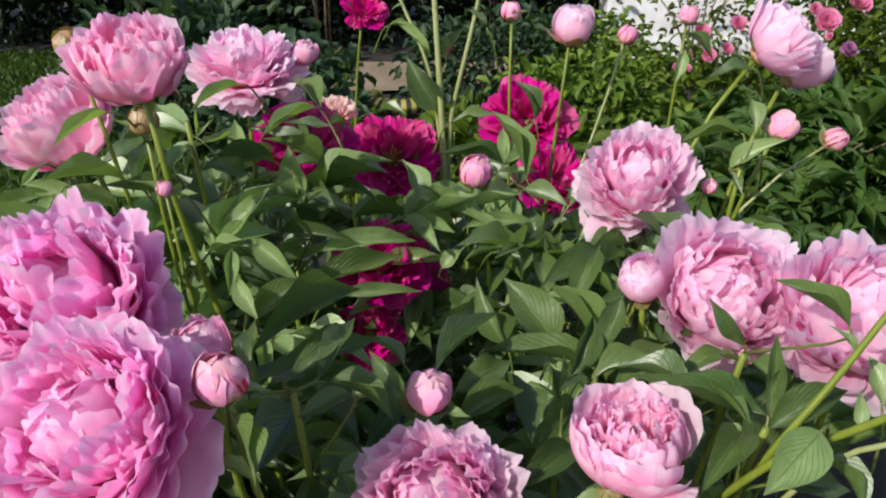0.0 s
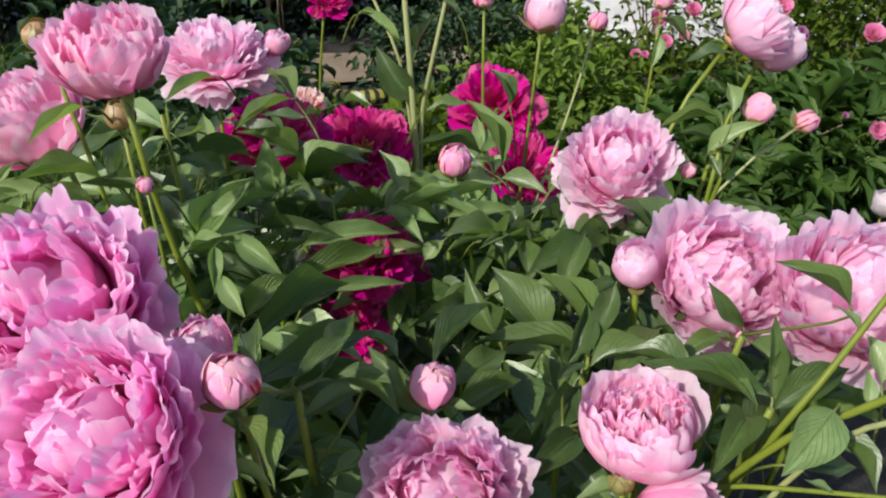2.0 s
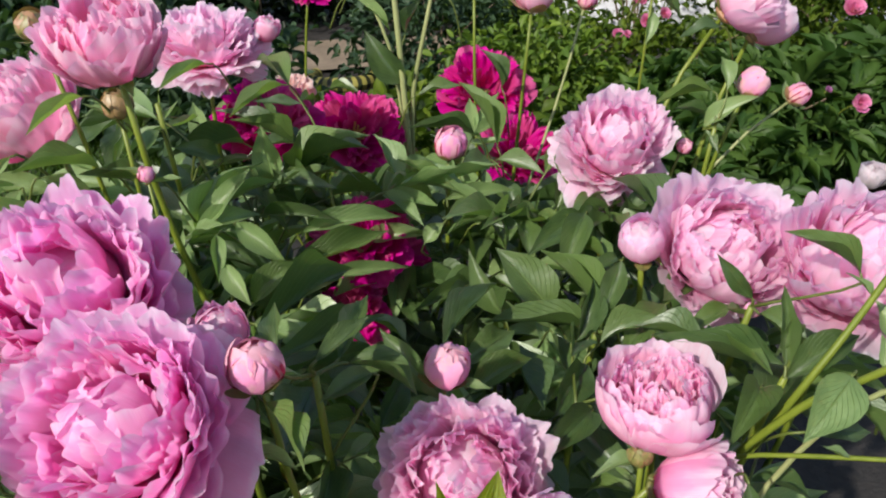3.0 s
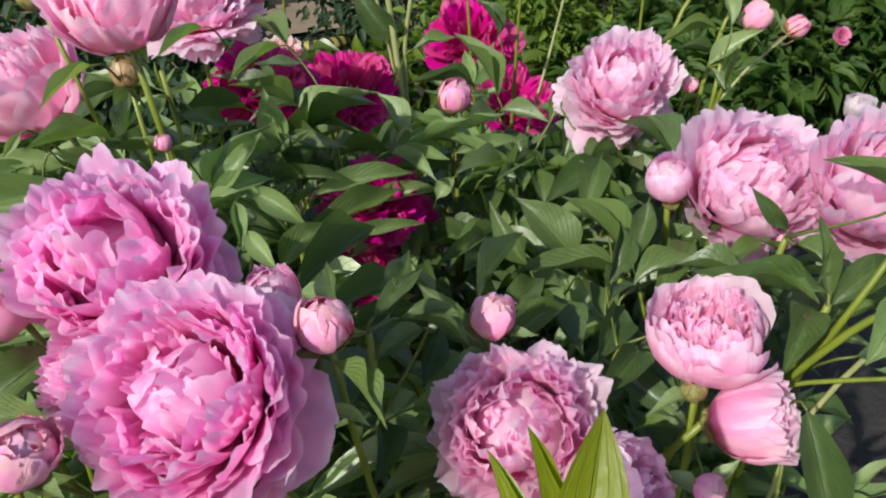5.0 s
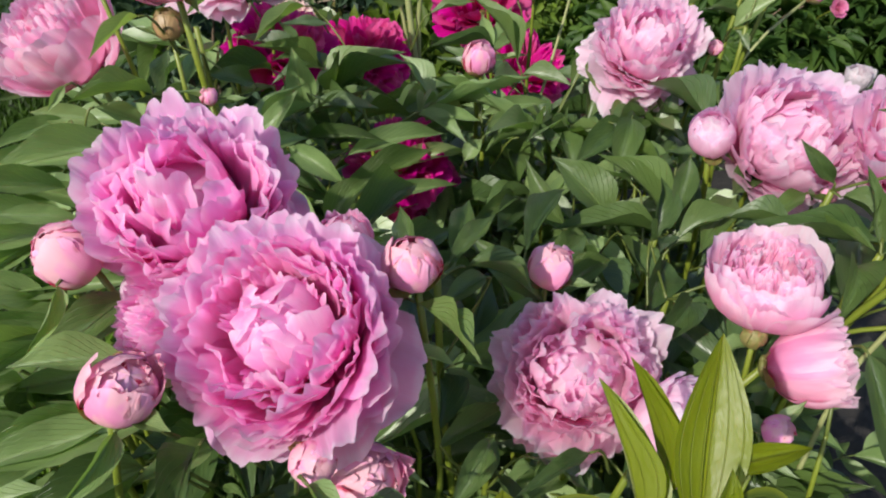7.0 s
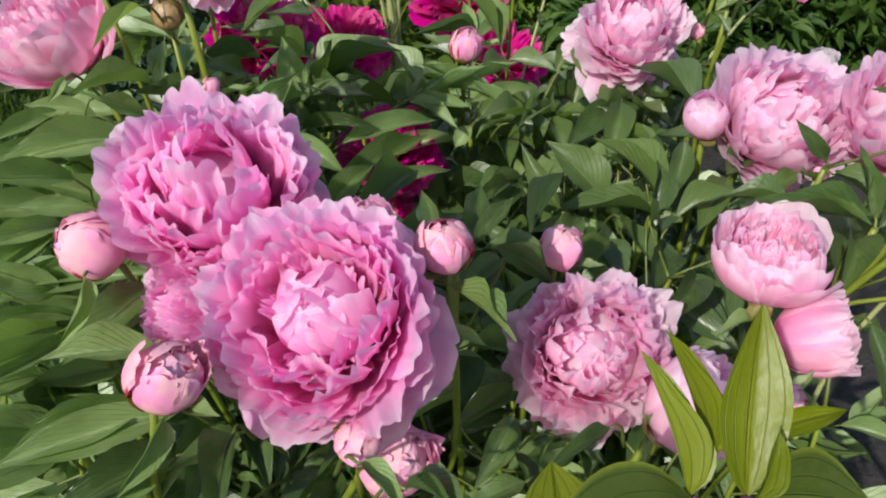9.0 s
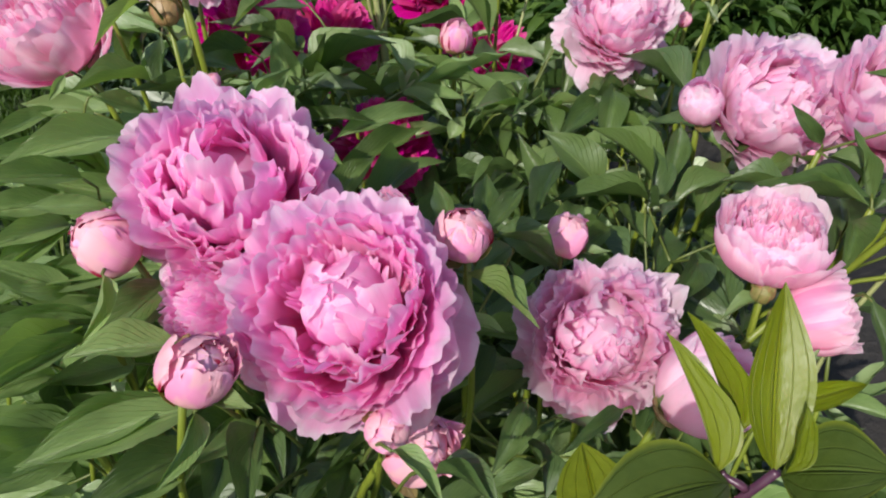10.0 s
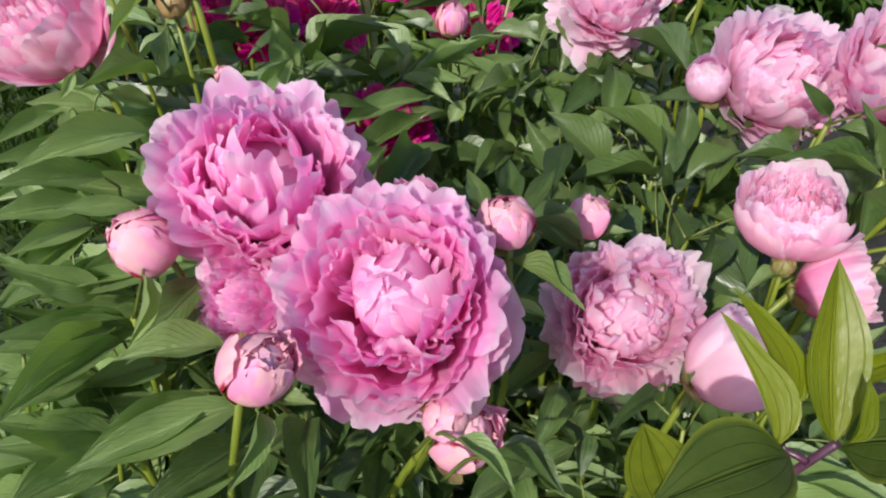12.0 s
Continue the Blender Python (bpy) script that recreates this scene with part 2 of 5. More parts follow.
def petal_mesh(name, length, width, th0, th1, cup, ruffle, frill, seed, material, base=0.06, rows=10, cols=15, taper=0.40, deep=1.0, flare=0.0, crimp=0.0):
    """One petal round the flower's +Z axis, out along +X. th0, th1: degrees from the axis at claw and rim; flare bends the rim out, crimp folds it."""
    rng = random.Random(seed)
    ph = [rng.uniform(0, 6.28) for _ in range(8)]
    off = Vector((rng.uniform(0, 50), rng.uniform(0, 50), rng.uniform(0, 50)))
    lean, teeth = rng.uniform(-0.5, 0.5), rng.uniform(2.6, 4.4)
    verts, uvs = [], []
    fine = 60
    path = [(base, 0.0)]
    for k in range(fine):
        a = radians(th0 + (th1 - th0) * ((k + 0.5) / fine) ** 0.9 + flare * smooth(((k + 0.5) / fine - 0.5) / 0.5))
        r, z = path[-1]
        path.append((r + length / fine * math.sin(a), z + length / fine * math.cos(a)))
    for i in range(rows):
        for j in range(cols):
            v = -1 + 2 * j / (cols - 1)
            tip = 1 - taper * abs(v) ** 2.6
            tip += frill * (0.55 * abs(math.cos(teeth * v + ph[0])) ** 0.5 + 0.45 * abs(math.cos(2.9 * teeth * v + ph[1])) ** 0.6 - 0.8 + 1.5 * noise.noise(Vector((v * 1.4, 3, 0)) + off))
            tip -= frill * 2.4 * max(0.0, 1 - abs(v + lean) / 0.11)
            tip += frill * 0.9 * noise.noise(Vector((v * 8.0, 8, 0)) + off)
            s = max(0.0, (i / (rows - 1)) ** 0.9 * tip)
            k = min(fine - 1, int(s * fine))
            f = min(1.6, s * fine - k)
            r = path[k][0] + (path[k + 1][0] - path[k][0]) * f
            z = path[k][1] + (path[k + 1][1] - path[k][1]) * f
            a = radians(th0 + (th1 - th0) * min(s, 1) ** 0.9 + flare * smooth((s - 0.5) / 0.5))
            half = width / 2 * (0.22 + 0.78 * smooth(s / 0.6)) * (1 - 0.10 * smooth((s - 0.75) / 0.25))
            rho = max(abs(r), 0.38 * length) / max(cup, 0.05)
            phi = v * half / rho
            x, y = r - rho * (1 - math.cos(phi)), rho * math.sin(phi)
            n = Vector((math.cos(a), 0, -math.sin(a)))
            q = 1.25 * noise.noise(Vector((s * 1.5, v * 1.1, 0)) + off) + 0.5 * noise.noise(Vector((s * 3.5, v * 3.1, 9)) + off)
            q += 0.5 * math.sin(3.4 * v + ph[2] + 2 * s) * abs(v) + 0.42 * math.sin(8.5 * v + ph[3]) * s ** 5 + 0.5 * noise.noise(Vector((v * 5.0, s * 2, 4)) + off) * s ** 4
            q += 0.9 * max(0.0, s - 0.78) * (1 + math.sin(2.5 * v + ph[4])) / 0.22 * 0.35
            hem = max(smooth((s / max(tip, 0.2) - 0.62) / 0.38), 0.8 * smooth((abs(v) - 0.66) / 0.34) * s)
            fold = crimp * hem * (0.7 * math.sin(4.2 * v + ph[5]) + 0.4 * math.sin(9.0 * v + ph[6] + 3 * s) + 0.9 * noise.noise(Vector((v * 4.5, s * 4, 2)) + off))
            p = Vector((x, y, z)) + n * (ruffle * length * q * s ** 1.2 + fold)
            verts.append(p)
            uvs.append(((v + 1) / 2, min(s, 1) ** deep))
    return mesh_of(name, verts, grid_faces(rows, cols), uvs, material)


def blade_mesh(name, fold, droop, wave, seed, material, rows=12, slim=0.62, half=3, belly=0.44, point=0.80, curl=0.0, arch=None):
    """A leaf blade, 1 long along +Y and 1 wide, its upper face to +Z."""
    rng = random.Random(seed)
    ph = rng.uniform(0, 6.28)
    verts, uvs = [], []
    for i in range(rows):
        s = i / (rows - 1)
        b = 1.08 / point
        a = b * belly / (1 - belly)
        w = 0.5 * s ** a * (1 - s) ** b / (belly ** a * (1 - belly) ** b)
        w = max(w, 0.012 if i < rows - 1 else 0.002)
        y = math.sin(droop * s) / droop if abs(droop) > 1e-3 else s
        z = (math.cos(droop * s) - 1) / droop if abs(droop) > 1e-3 else 0
        if arch is not None:
            y, z = s, arch * math.sin(math.pi * s ** 0.8)
        for j in range(-half, half + 1):
            v = j / half
            bend = slim * fold * abs(v) ** 1.3 * w * 1.3
            ripple = slim * 0.9 * wave * math.sin(9 * s + ph + (1.7 if v > 0 else 0)) * abs(v) * w * 2
            verts.append((v * w + curl * s * s * 0.3, y, z + bend + ripple))
            uvs.append(((v + 1) / 2, s))
    return mesh_of(name, verts, grid_faces(rows, 2 * half + 1), uvs, material)


def tube_mesh(name, points, radii, material, sides=8):
    """A tapering round stem through the given points."""
    pts = [Vector(p) for p in points]
    verts = []
    ref = Vector((0.31, 0.95, 0.1)).normalized()
    for i, p in enumerate(pts):
        d = (pts[min(i + 1, len(pts) - 1)] - pts[max(i - 1, 0)]).normalized()
        a = d.cross(ref)
        if a.length < 0.05:
            a = d.cross(Vector((1, 0, 0)))
        a.normalize()
        b = d.cross(a)
        for k in range(sides):
            ang = 2 * math.pi * k / sides
            verts.append(p + (a * math.cos(ang) + b * math.sin(ang)) * radii[i])
    faces = grid_faces(len(pts), sides, True)
    faces.append(tuple(range(sides))[::-1])
    faces.append(tuple((len(pts) - 1) * sides + k for k in range(sides)))
    return mesh_of(name, verts, faces, None, material)


def bent(a, b, start_dir, end_dir, n=9, reach=0.4):
    """Points of a smooth curve from a to b that leaves and arrives along the given directions."""
    a, b = Vector(a), Vector(b)
    d = (b - a).length * reach
    c1, c2 = a + Vector(start_dir).normalized() * d, b - Vector(end_dir).normalized() * d
    out = []
    for i in range(n):
        t = i / (n - 1)
        out.append(a * (1 - t) ** 3 + c1 * 3 * t * (1 - t) ** 2 + c2 * 3 * t * t * (1 - t) + b * t ** 3)
    return out


def part(name, mesh, parent, at=None, label=""):
    """A mesh as one part under its thing or part; at: its pose in the parent's space."""
    ob = new(name, mesh)
    ob.parent = parent
    if at is not None:
        ob.matrix_basis = at
    return tagged(ob, label)


def thing(name, where, label, category, group="", kind=""):
    ob = new(name)
    ob.empty_display_size = 0.05
    ob.location = where
    return tagged(ob, label, category, group, kind)


def facing(where, axis, spin=0.0):
    """A pose at where whose +Z points along axis."""
    q = Vector(axis).normalized().to_track_quat("Z", "Y").to_matrix().to_4x4()
    return Matrix.Translation(where) @ q @ Matrix.Rotation(spin, 4, "Z")


def between(base, tip, width, up=(0, -0.45, 0.9), length=1.0):
    """A pose that lays a unit blade from base to tip with its upper face turned to up."""
    base, tip = Vector(base), Vector(tip)
    y = tip - base
    ln = y.length
    y.normalize()
    z = Vector(up) - y * Vector(up).dot(y)
    if z.length < 1e-3:
        z = Vector((1, 0, 0))
    z.normalize()
    x = y.cross(z)
    m = Matrix((x * width, y * ln * length, z * ln)).transposed().to_4x4()
    return Matrix.Translation(base) @ m


# ---- flower forms: rings of petals from the outside in ----
# ring: count, length, width, angle at claw, angle at rim, cup, ruffle, frill, height of the claw, flare, crimp
def bowl(count, out, up, width, bulge, flare, ruffle=0.04, frill=0.03, crimp=0.03, z=0.0, cup=0.8):
    """A ring of hollow petals whose rims stand at the distance out from the axis and the height up."""
    ang, chord = math.degrees(math.atan2(out - 0.06, up - z)), math.hypot(out - 0.06, up - z)
    return (count, chord * radians(bulge) / math.sin(radians(bulge)), width, ang + bulge, ang - bulge, cup, ruffle, frill, z, flare, crimp)


def bowls(counts, rims, widths, bulges, flares, ruffle, frill, crimp, cup=0.9):
    """Nested rings from the outside in; rims: (out, up) of each; widths and bulges run from the first to the last."""
    n = len(counts) - 1
    return [bowl(c, *rims[k], widths[0] + (widths[1] - widths[0]) * k / n, bulges[0] + (bulges[1] - bulges[0]) * k / n, flares[k % len(flares)], ruffle, frill, crimp, 0.0, cup) for k, c in enumerate(counts)]


FORMS = {
    # a wide rim of stacked petals round a sunken ball of broad ones
    "bomb": [bowl(6, 1.10, 0.24, 1.05, 20, 16, 0.04, 0.03, 0.03, 0.0, 0.6)]
            + bowls((8, 10, 12, 13, 13, 13, 12, 10), ((0.98, 0.48), (0.98, 0.66), (0.95, 0.82), (0.89, 0.96), (0.81, 1.07), (0.72, 1.14), (0.63, 1.17), (0.55, 1.14)), (0.88, 0.48), (38, 40), (16, -2, 18, -4, 20, -4, 14, -8), 0.040, 0.026, 0.024)
            + [bowl(9, 0.46, 1.02, 0.30, 14, 8, 0.06, 0.09, 0.02, 0.1), bowl(8, 0.38, 0.97, 0.28, 14, -10, 0.06, 0.09, 0.02, 0.1)]
            + [bowl(5, 0.02, 1.12, 0.84, 66, -8, 0.03, 0.022, 0.015, 0.15, 1.0), bowl(4, -0.02, 1.11, 0.66, 58, -6, 0.04, 0.03, 0.02, 0.15, 1.0), bowl(4, 0.02, 1.09, 0.44, 42, -10, 0.05, 0.05, 0.02, 0.2, 1.0)],
    # a loose crown of broad petals that turn all ways
    "dome": [bowl(6, 1.04, 0.28, 1.0, 24, 10, 0.04, 0.03, 0.03, 0.0, 0.7)]
            + bowls((8, 10, 10, 11, 10, 10, 9, 7, 6, 5), ((0.98, 0.52), (0.98, 0.70), (0.94, 0.88), (0.87, 1.02), (0.77, 1.14), (0.65, 1.22), (0.51, 1.32), (0.37, 1.38), (0.22, 1.42), (0.05, 1.43)), (0.88, 0.60), (36, 46), (12, 0, 16, 0, 14, -2, 12, -4, 6, -6), 0.065, 0.028, 0.034),
    # many small crinkled petals
    "lacy": [bowl(7, 1.06, 0.16, 0.84, 18, 20, 0.05, 0.04, 0.04, 0.0, 0.6)]
            + bowls((10, 12, 13, 14, 14, 13, 11, 9, 7, 5), ((0.97, 0.46), (0.97, 0.64), (0.93, 0.82), (0.86, 0.98), (0.76, 1.11), (0.64, 1.23), (0.50, 1.32), (0.36, 1.38), (0.22, 1.42), (0.05, 1.44)), (0.74, 0.52), (36, 46), (12, 2, 12, 4, 10, 2, 8, 0, 4, -4), 0.055, 0.030, 0.030),
    # a full globe of broad, closely lapping petals
    "full": [bowl(6, 1.02, 0.48, 1.05, 34, 8, 0.04, 0.03, 0.03, 0.0, 0.8)]
            + bowls((8, 9, 10, 11, 10, 10, 8, 7, 5), ((0.98, 0.74), (0.94, 0.94), (0.87, 1.10), (0.77, 1.24), (0.65, 1.34), (0.51, 1.41), (0.37, 1.44), (0.22, 1.45), (0.06, 1.45)), (0.95, 0.60), (42, 48), (8, -6, 14, -8, 16, -8, 12, -6, 4), 0.04, 0.024, 0.035),
    "spread": [bowl(5, 1.16, -0.15, 0.84, 12, 26, 0.05, 0.04, 0.04, 0.1, 0.5), bowl(6, 1.05, 0.15, 0.74, 16, 18, 0.05, 0.04, 0.04, 0.1, 0.5)]
              + bowls((10, 11, 12, 11, 10, 8, 6, 5), ((0.80, 0.42), (0.78, 0.62), (0.73, 0.80), (0.64, 0.93), (0.52, 1.03), (0.38, 1.08), (0.23, 1.10), (0.07, 1.10)), (0.80, 0.52), (34, 48), (20, 0, 24, -2, 20, -4, 10, -6), 0.055, 0.030, 0.034),
    "open": [bowl(8, 1.06, 0.06, 0.76, 10, 10, 0.05, 0.04, 0.04, 0.0, 0.4), bowl(9, 1.0, 0.22, 0.70, 16, 14, 0.06, 0.04, 0.04, 0.0, 0.5)]
            + bowls((11, 12, 12, 11, 9, 7, 5), ((0.91, 0.40), (0.81, 0.55), (0.69, 0.67), (0.55, 0.75), (0.40, 0.80), (0.25, 0.82), (0.08, 0.82)), (0.72, 0.48), (26, 42), (28, 6, 28, 4, 22, 0, 4), 0.06, 0.034, 0.038),
    # a broad bowl of smooth petals filled with narrow notched ones
    "goblet": [bowl(6, 0.70, 1.14, 1.18, 57, 4, 0.035, 0.022, 0.02, 0.0, 1.0), bowl(7, 0.64, 1.20, 1.0, 55, 0, 0.035, 0.025, 0.02, 0.0, 1.0), bowl(8, 0.57, 1.23, 0.80, 51, -2, 0.04, 0.03, 0.025, 0.0, 1.0), bowl(9, 0.50, 1.22, 0.60, 45, -4, 0.045, 0.035, 0.025, 0.0, 1.0)]
              + bowls((12, 12, 10, 8, 5), ((0.44, 1.18), (0.36, 1.19), (0.27, 1.20), (0.18, 1.21), (0.08, 1.21)), (0.36, 0.26), (26, 28), (4, -4, 6, -4, 0), 0.06, 0.06, 0.03),
    # a rounded cup of broad petals, one within the other
    "cup": [bowl(6, 0.90, 1.02, 1.20, 56, 22, 0.05, 0.024, 0.03, 0.0, 1.0), bowl(6, 0.78, 1.26, 1.12, 58, 10, 0.055, 0.026, 0.03, 0.0, 1.0), bowl(7, 0.66, 1.38, 0.94, 55, 12, 0.055, 0.028, 0.03, 0.0, 1.0), bowl(8, 0.52, 1.45, 0.76, 52, 4, 0.055, 0.03, 0.03, 0.0, 1.0)]
           + bowls((8, 7, 6, 4), ((0.40, 1.47), (0.28, 1.49), (0.17, 1.49), (0.06, 1.49)), (0.54, 0.34), (44, 38), (6, -4), 0.05, 0.04, 0.03),
    # still half closed, with a ruffled hole at the tip
    "egg": [bowl(6, 0.58, 1.52, 1.25, 60, 4, 0.03, 0.025, 0.02, 0.0, 1.0), bowl(6, 0.48, 1.52, 1.02, 57, 2, 0.03, 0.03, 0.025, 0.0, 1.0), bowl(7, 0.42, 1.49, 0.76, 52, 4, 0.035, 0.04, 0.03, 0.0, 1.0)]
           + bowls((9, 8, 5), ((0.34, 1.44), (0.22, 1.46), (0.10, 1.46)), (0.34, 0.26), (20, 24), (4, 0), 0.06, 0.06, 0.03),
    "globe": [(5, 2.35, 1.75, 97, -62, 1.0, 0.02, 0.02, 0.0), (5, 2.22, 1.35, 92, -58, 1.0, 0.03, 0.03, 0.02), (7, 2.0, 0.75, 80, -40, 1.0, 0.06, 0.06, 0.05), (8, 1.75, 0.45, 50, -20, 0.9, 0.09, 0.08, 0.1)],
    "bud": [(5, 2.62, 1.75, 99, -84, 1.0, 0.018, 0.03, 0.0), (5, 2.5, 1.5, 95, -80, 1.0, 0.02, 0.03, 0.03), (4, 2.3, 1.2, 90, -74, 1.0, 0.02, 0.02, 0.06)],
    "loose": [bowl(8, 1.08, 0.30, 0.86, 14, 16, 0.06, 0.04, 0.04, 0.0, 0.5), bowl(9, 0.98, 0.52, 0.72, 20, 12, 0.08, 0.05, 0.05, 0.0, 0.6), bowl(9, 0.80, 0.68, 0.60, 24, 14, 0.10, 0.06, 0.05, 0.0, 0.6), bowl(7, 0.56, 0.76, 0.48, 24, 12, 0.10, 0.06, 0.05, 0.0, 0.6), bowl(5, 0.32, 0.78, 0.38, 24, 8, 0.10, 0.06, 0.04, 0.0, 0.6)],
}
BALLS = ("dome", "bomb", "lacy", "full", "spread", "open", "goblet", "cup", "egg")
MID = {"dome": 0.70, "bomb": 0.62, "lacy": 0.70, "full": 0.76, "spread": 0.45, "open": 0.40, "goblet": 0.62, "cup": 0.76, "egg": 0.80, "globe": 0.8, "bud": 0.86, "loose": 0.3}
# width and height of a smooth body added to hide dark gaps between petals
FILLER = {"dome": (0.66, 0.66, 0.64), "lacy": (0.70, 0.70, 0.72), "full": (0.72, 0.72, 0.74), "spread": (0.52, 0.52, 0.54), "open": (0.50, 0.50, 0.40)}
# how far the petals of a form stray from their ring
STRAY = {"bud": 0.4, "globe": 0.4, "bomb": 0.7, "full": 0.75, "goblet": 0.5, "cup": 0.85, "egg": 0.35}
petal_store = {}


def petals_of(form, ring, material):
    key = (form, ring, material.name)
    if key not in petal_store:
        n, ln, wd, a, b, cup, ruf, fri, z, flare, crimp = (*FORMS[form][ring], 0.0, 0.0)[:11]
        small = form in ("bud", "globe")
        petal_store[key] = [petal_mesh("petal", ln, wd * w, a + d, b + 1.5 * d, cup, ruf, fri, hash_of(form) + ring * 10 + k, material, rows=13 if form in BALLS else 10, cols=11 if small else 27, taper=0.2 if small else 0.17, deep=0.55 if form in ("egg", "cup", "goblet") and ring < 3 else 1.25 if form in BALLS else 1.0, flare=flare + fl, crimp=crimp)
                            for k, (d, w, fl) in enumerate(((-4, 1.0, 8), (0, 0.86, -6), (3, 1.12, 0), (6, 0.95, 14)))]
    return petal_store[key]


def hash_of(text):
    return sum(ord(c) * (i + 3) for i, c in enumerate(text))


def calyx_mesh():
    """The swollen green base on which petals and sepals sit."""
    rows, cols = 7, 14
    verts, uvs = [], []
    for i in range(rows):
        s = i / (rows - 1)
        r = 0.13 + 0.20 * math.sin(math.pi * min(1, s * 1.15)) * (1 - 0.3 * s)
        for j in range(cols):
            a = 2 * math.pi * j / cols
            verts.append((r * math.cos(a), r * math.sin(a), -0.16 + 0.30 * s))
            uvs.append((j / cols, s))
    faces = grid_faces(rows, cols, True) + [tuple(range(cols))[::-1], tuple((rows - 1) * cols + k for k in range(cols))]
    return mesh_of("receptacle", verts, faces, uvs, SEPAL)


CALYX = calyx_mesh()
SEPALS = [petal_mesh("sepal", ln, w, 96, b, 1.0, 0.02, 0.02, 900 + k, SEPAL, rows=7, cols=7) for k, (ln, w, b) in enumerate(((0.95, 0.75, 20), (0.85, 0.62, 5), (1.1, 0.6, 40)))]
BRACT = [blade_mesh("bract", 0.3, d, 0.1, 40 + k, LEAF_YOUNG_LIT, rows=7, half=2, belly=0.35) for k, d in enumerate((0.6, -0.4, 1.2))]
STAMENS = None


def stamen_mesh():
    rng = random.Random(77)
    verts, faces = [], []
    for k in range(46):
        a, tl = rng.uniform(0, 6.28), rng.uniform(0.05, 0.6)
        d = Vector((math.sin(tl) * math.cos(a), math.sin(tl) * math.sin(a), math.cos(tl)))
        b = d * rng.uniform(0.34, 0.5)
        sx = d.cross(Vector((0, 0, 1.01))).normalized() * 0.012
        sy = d.cross(sx).normalized() * 0.012
        i = len(verts)
        for c, f in ((Vector((0, 0, 0)), 1), (b * 0.8, 1), (b * 0.84, 2.2), (b, 1.6)):
            verts += [c + sx * f, c + sy * f, c - sx * f, c - sy * f]
        for r in range(3):
            for c in range(4):
                faces.append((i + r * 4 + c, i + r * 4 + (c + 1) % 4, i + r * 4 + 4 + (c + 1) % 4, i + r * 4 + 4 + c))
    return mesh_of("stamen_tuft", verts, faces, None, STAMEN)


STAMENS = stamen_mesh()


def heart_mesh(material):
    """The packed inner petals of a bud: a folded egg."""
    rows, cols = 10, 18
    verts, uvs = [], []
    for i in range(rows):
        s = i / (rows - 1)
        for j in range(cols):
            a = 2 * math.pi * j / cols
            r = 0.80 * math.sin(math.pi * s) * (1 + 0.05 * math.sin(5 * a + 6 * s))
            verts.append((r * math.cos(a + s * 0.8), r * math.sin(a + s * 0.8), 0.84 - 0.80 * math.cos(math.pi * s) * (1 + 0.04 * math.sin(3 * a))))
            uvs.append((0.5 + 0.5 * math.sin(2.5 * a), s))
    return mesh_of("heart", verts, grid_faces(rows, cols, True), uvs, material)


heart_store = {}


def bloom(parent, centre, axis, size, form, material, seed, squash=1.0, name="bloom", sepals=3, stamens=False):
    """A flower head as a part: its receptacle, with each petal and sepal under it. Returns the point where the stem joins."""
    rng = random.Random(seed)
    axis = Vector(axis).normalized()
    base = Vector(centre) - axis * size * MID[form] * squash
    head = part(name, CALYX, parent, Matrix.Translation(-parent.location) @ facing(base, axis, rng.uniform(0, 6.28)) @ Matrix.Diagonal((size, size, size * squash, 1)))
    turn = 0.0
    for ring, spec in enumerate(FORMS[form]):
        meshes = petals_of(form, ring, material)
        for k in range(spec[0]):
            turn += 2 * math.pi / spec[0] if form in ("bud", "globe") else 2 * math.pi / spec[0] * rng.uniform(0.82, 1.18)
            jig = STRAY.get(form, 1.0)
            closed = form in ("bud", "globe")
            m = Matrix.Rotation(turn + ring * 0.9, 4, "Z") @ Matrix.Translation((0, 0, spec[8])) @ Matrix.Rotation(radians(rng.gauss(0, 5.5 * jig)), 4, "Y")
            m = m @ Matrix.Rotation(radians(rng.gauss(1, 6 * jig)), 4, "X") @ Matrix.Rotation(radians(rng.gauss(6 if closed else 0, 11 * jig)), 4, "Z")
            f = rng.uniform(0.93, 1.05) if jig < 1 else rng.uniform(0.88, 1.07)
            part("petal", rng.choice(meshes), head, m @ Matrix.Diagonal((f, f * rng.choice((1, -1)), f, 1)))
    if form in ("bud", "globe"):
        if material.name not in heart_store:
            heart_store[material.name] = heart_mesh(material)
        part("heart", heart_store[material.name], head)
    elif form in FILLER:
        if material.name not in heart_store:
            heart_store[material.name] = heart_mesh(material)
        # filler egg in the petal colour, added so shaded gaps look brighter
        part("heart", heart_store[material.name], head, Matrix.Diagonal((*FILLER[form], 1)))
    for k in range(sepals):
        f = 1.25 if form in ("bud", "globe") else 0.75
        m = Matrix.Rotation(k * 2.1 + rng.uniform(0, 0.5), 4, "Z") @ Matrix.Translation((0, 0, -0.05)) @ Matrix.Diagonal((f, f, f, 1))
        part("sepal", SEPALS[k % 3], head, m)
    if stamens:
        part("stamen_tuft", STAMENS, head, label="tuft of pale yellow stamens")
    return base - axis * size * 0.12


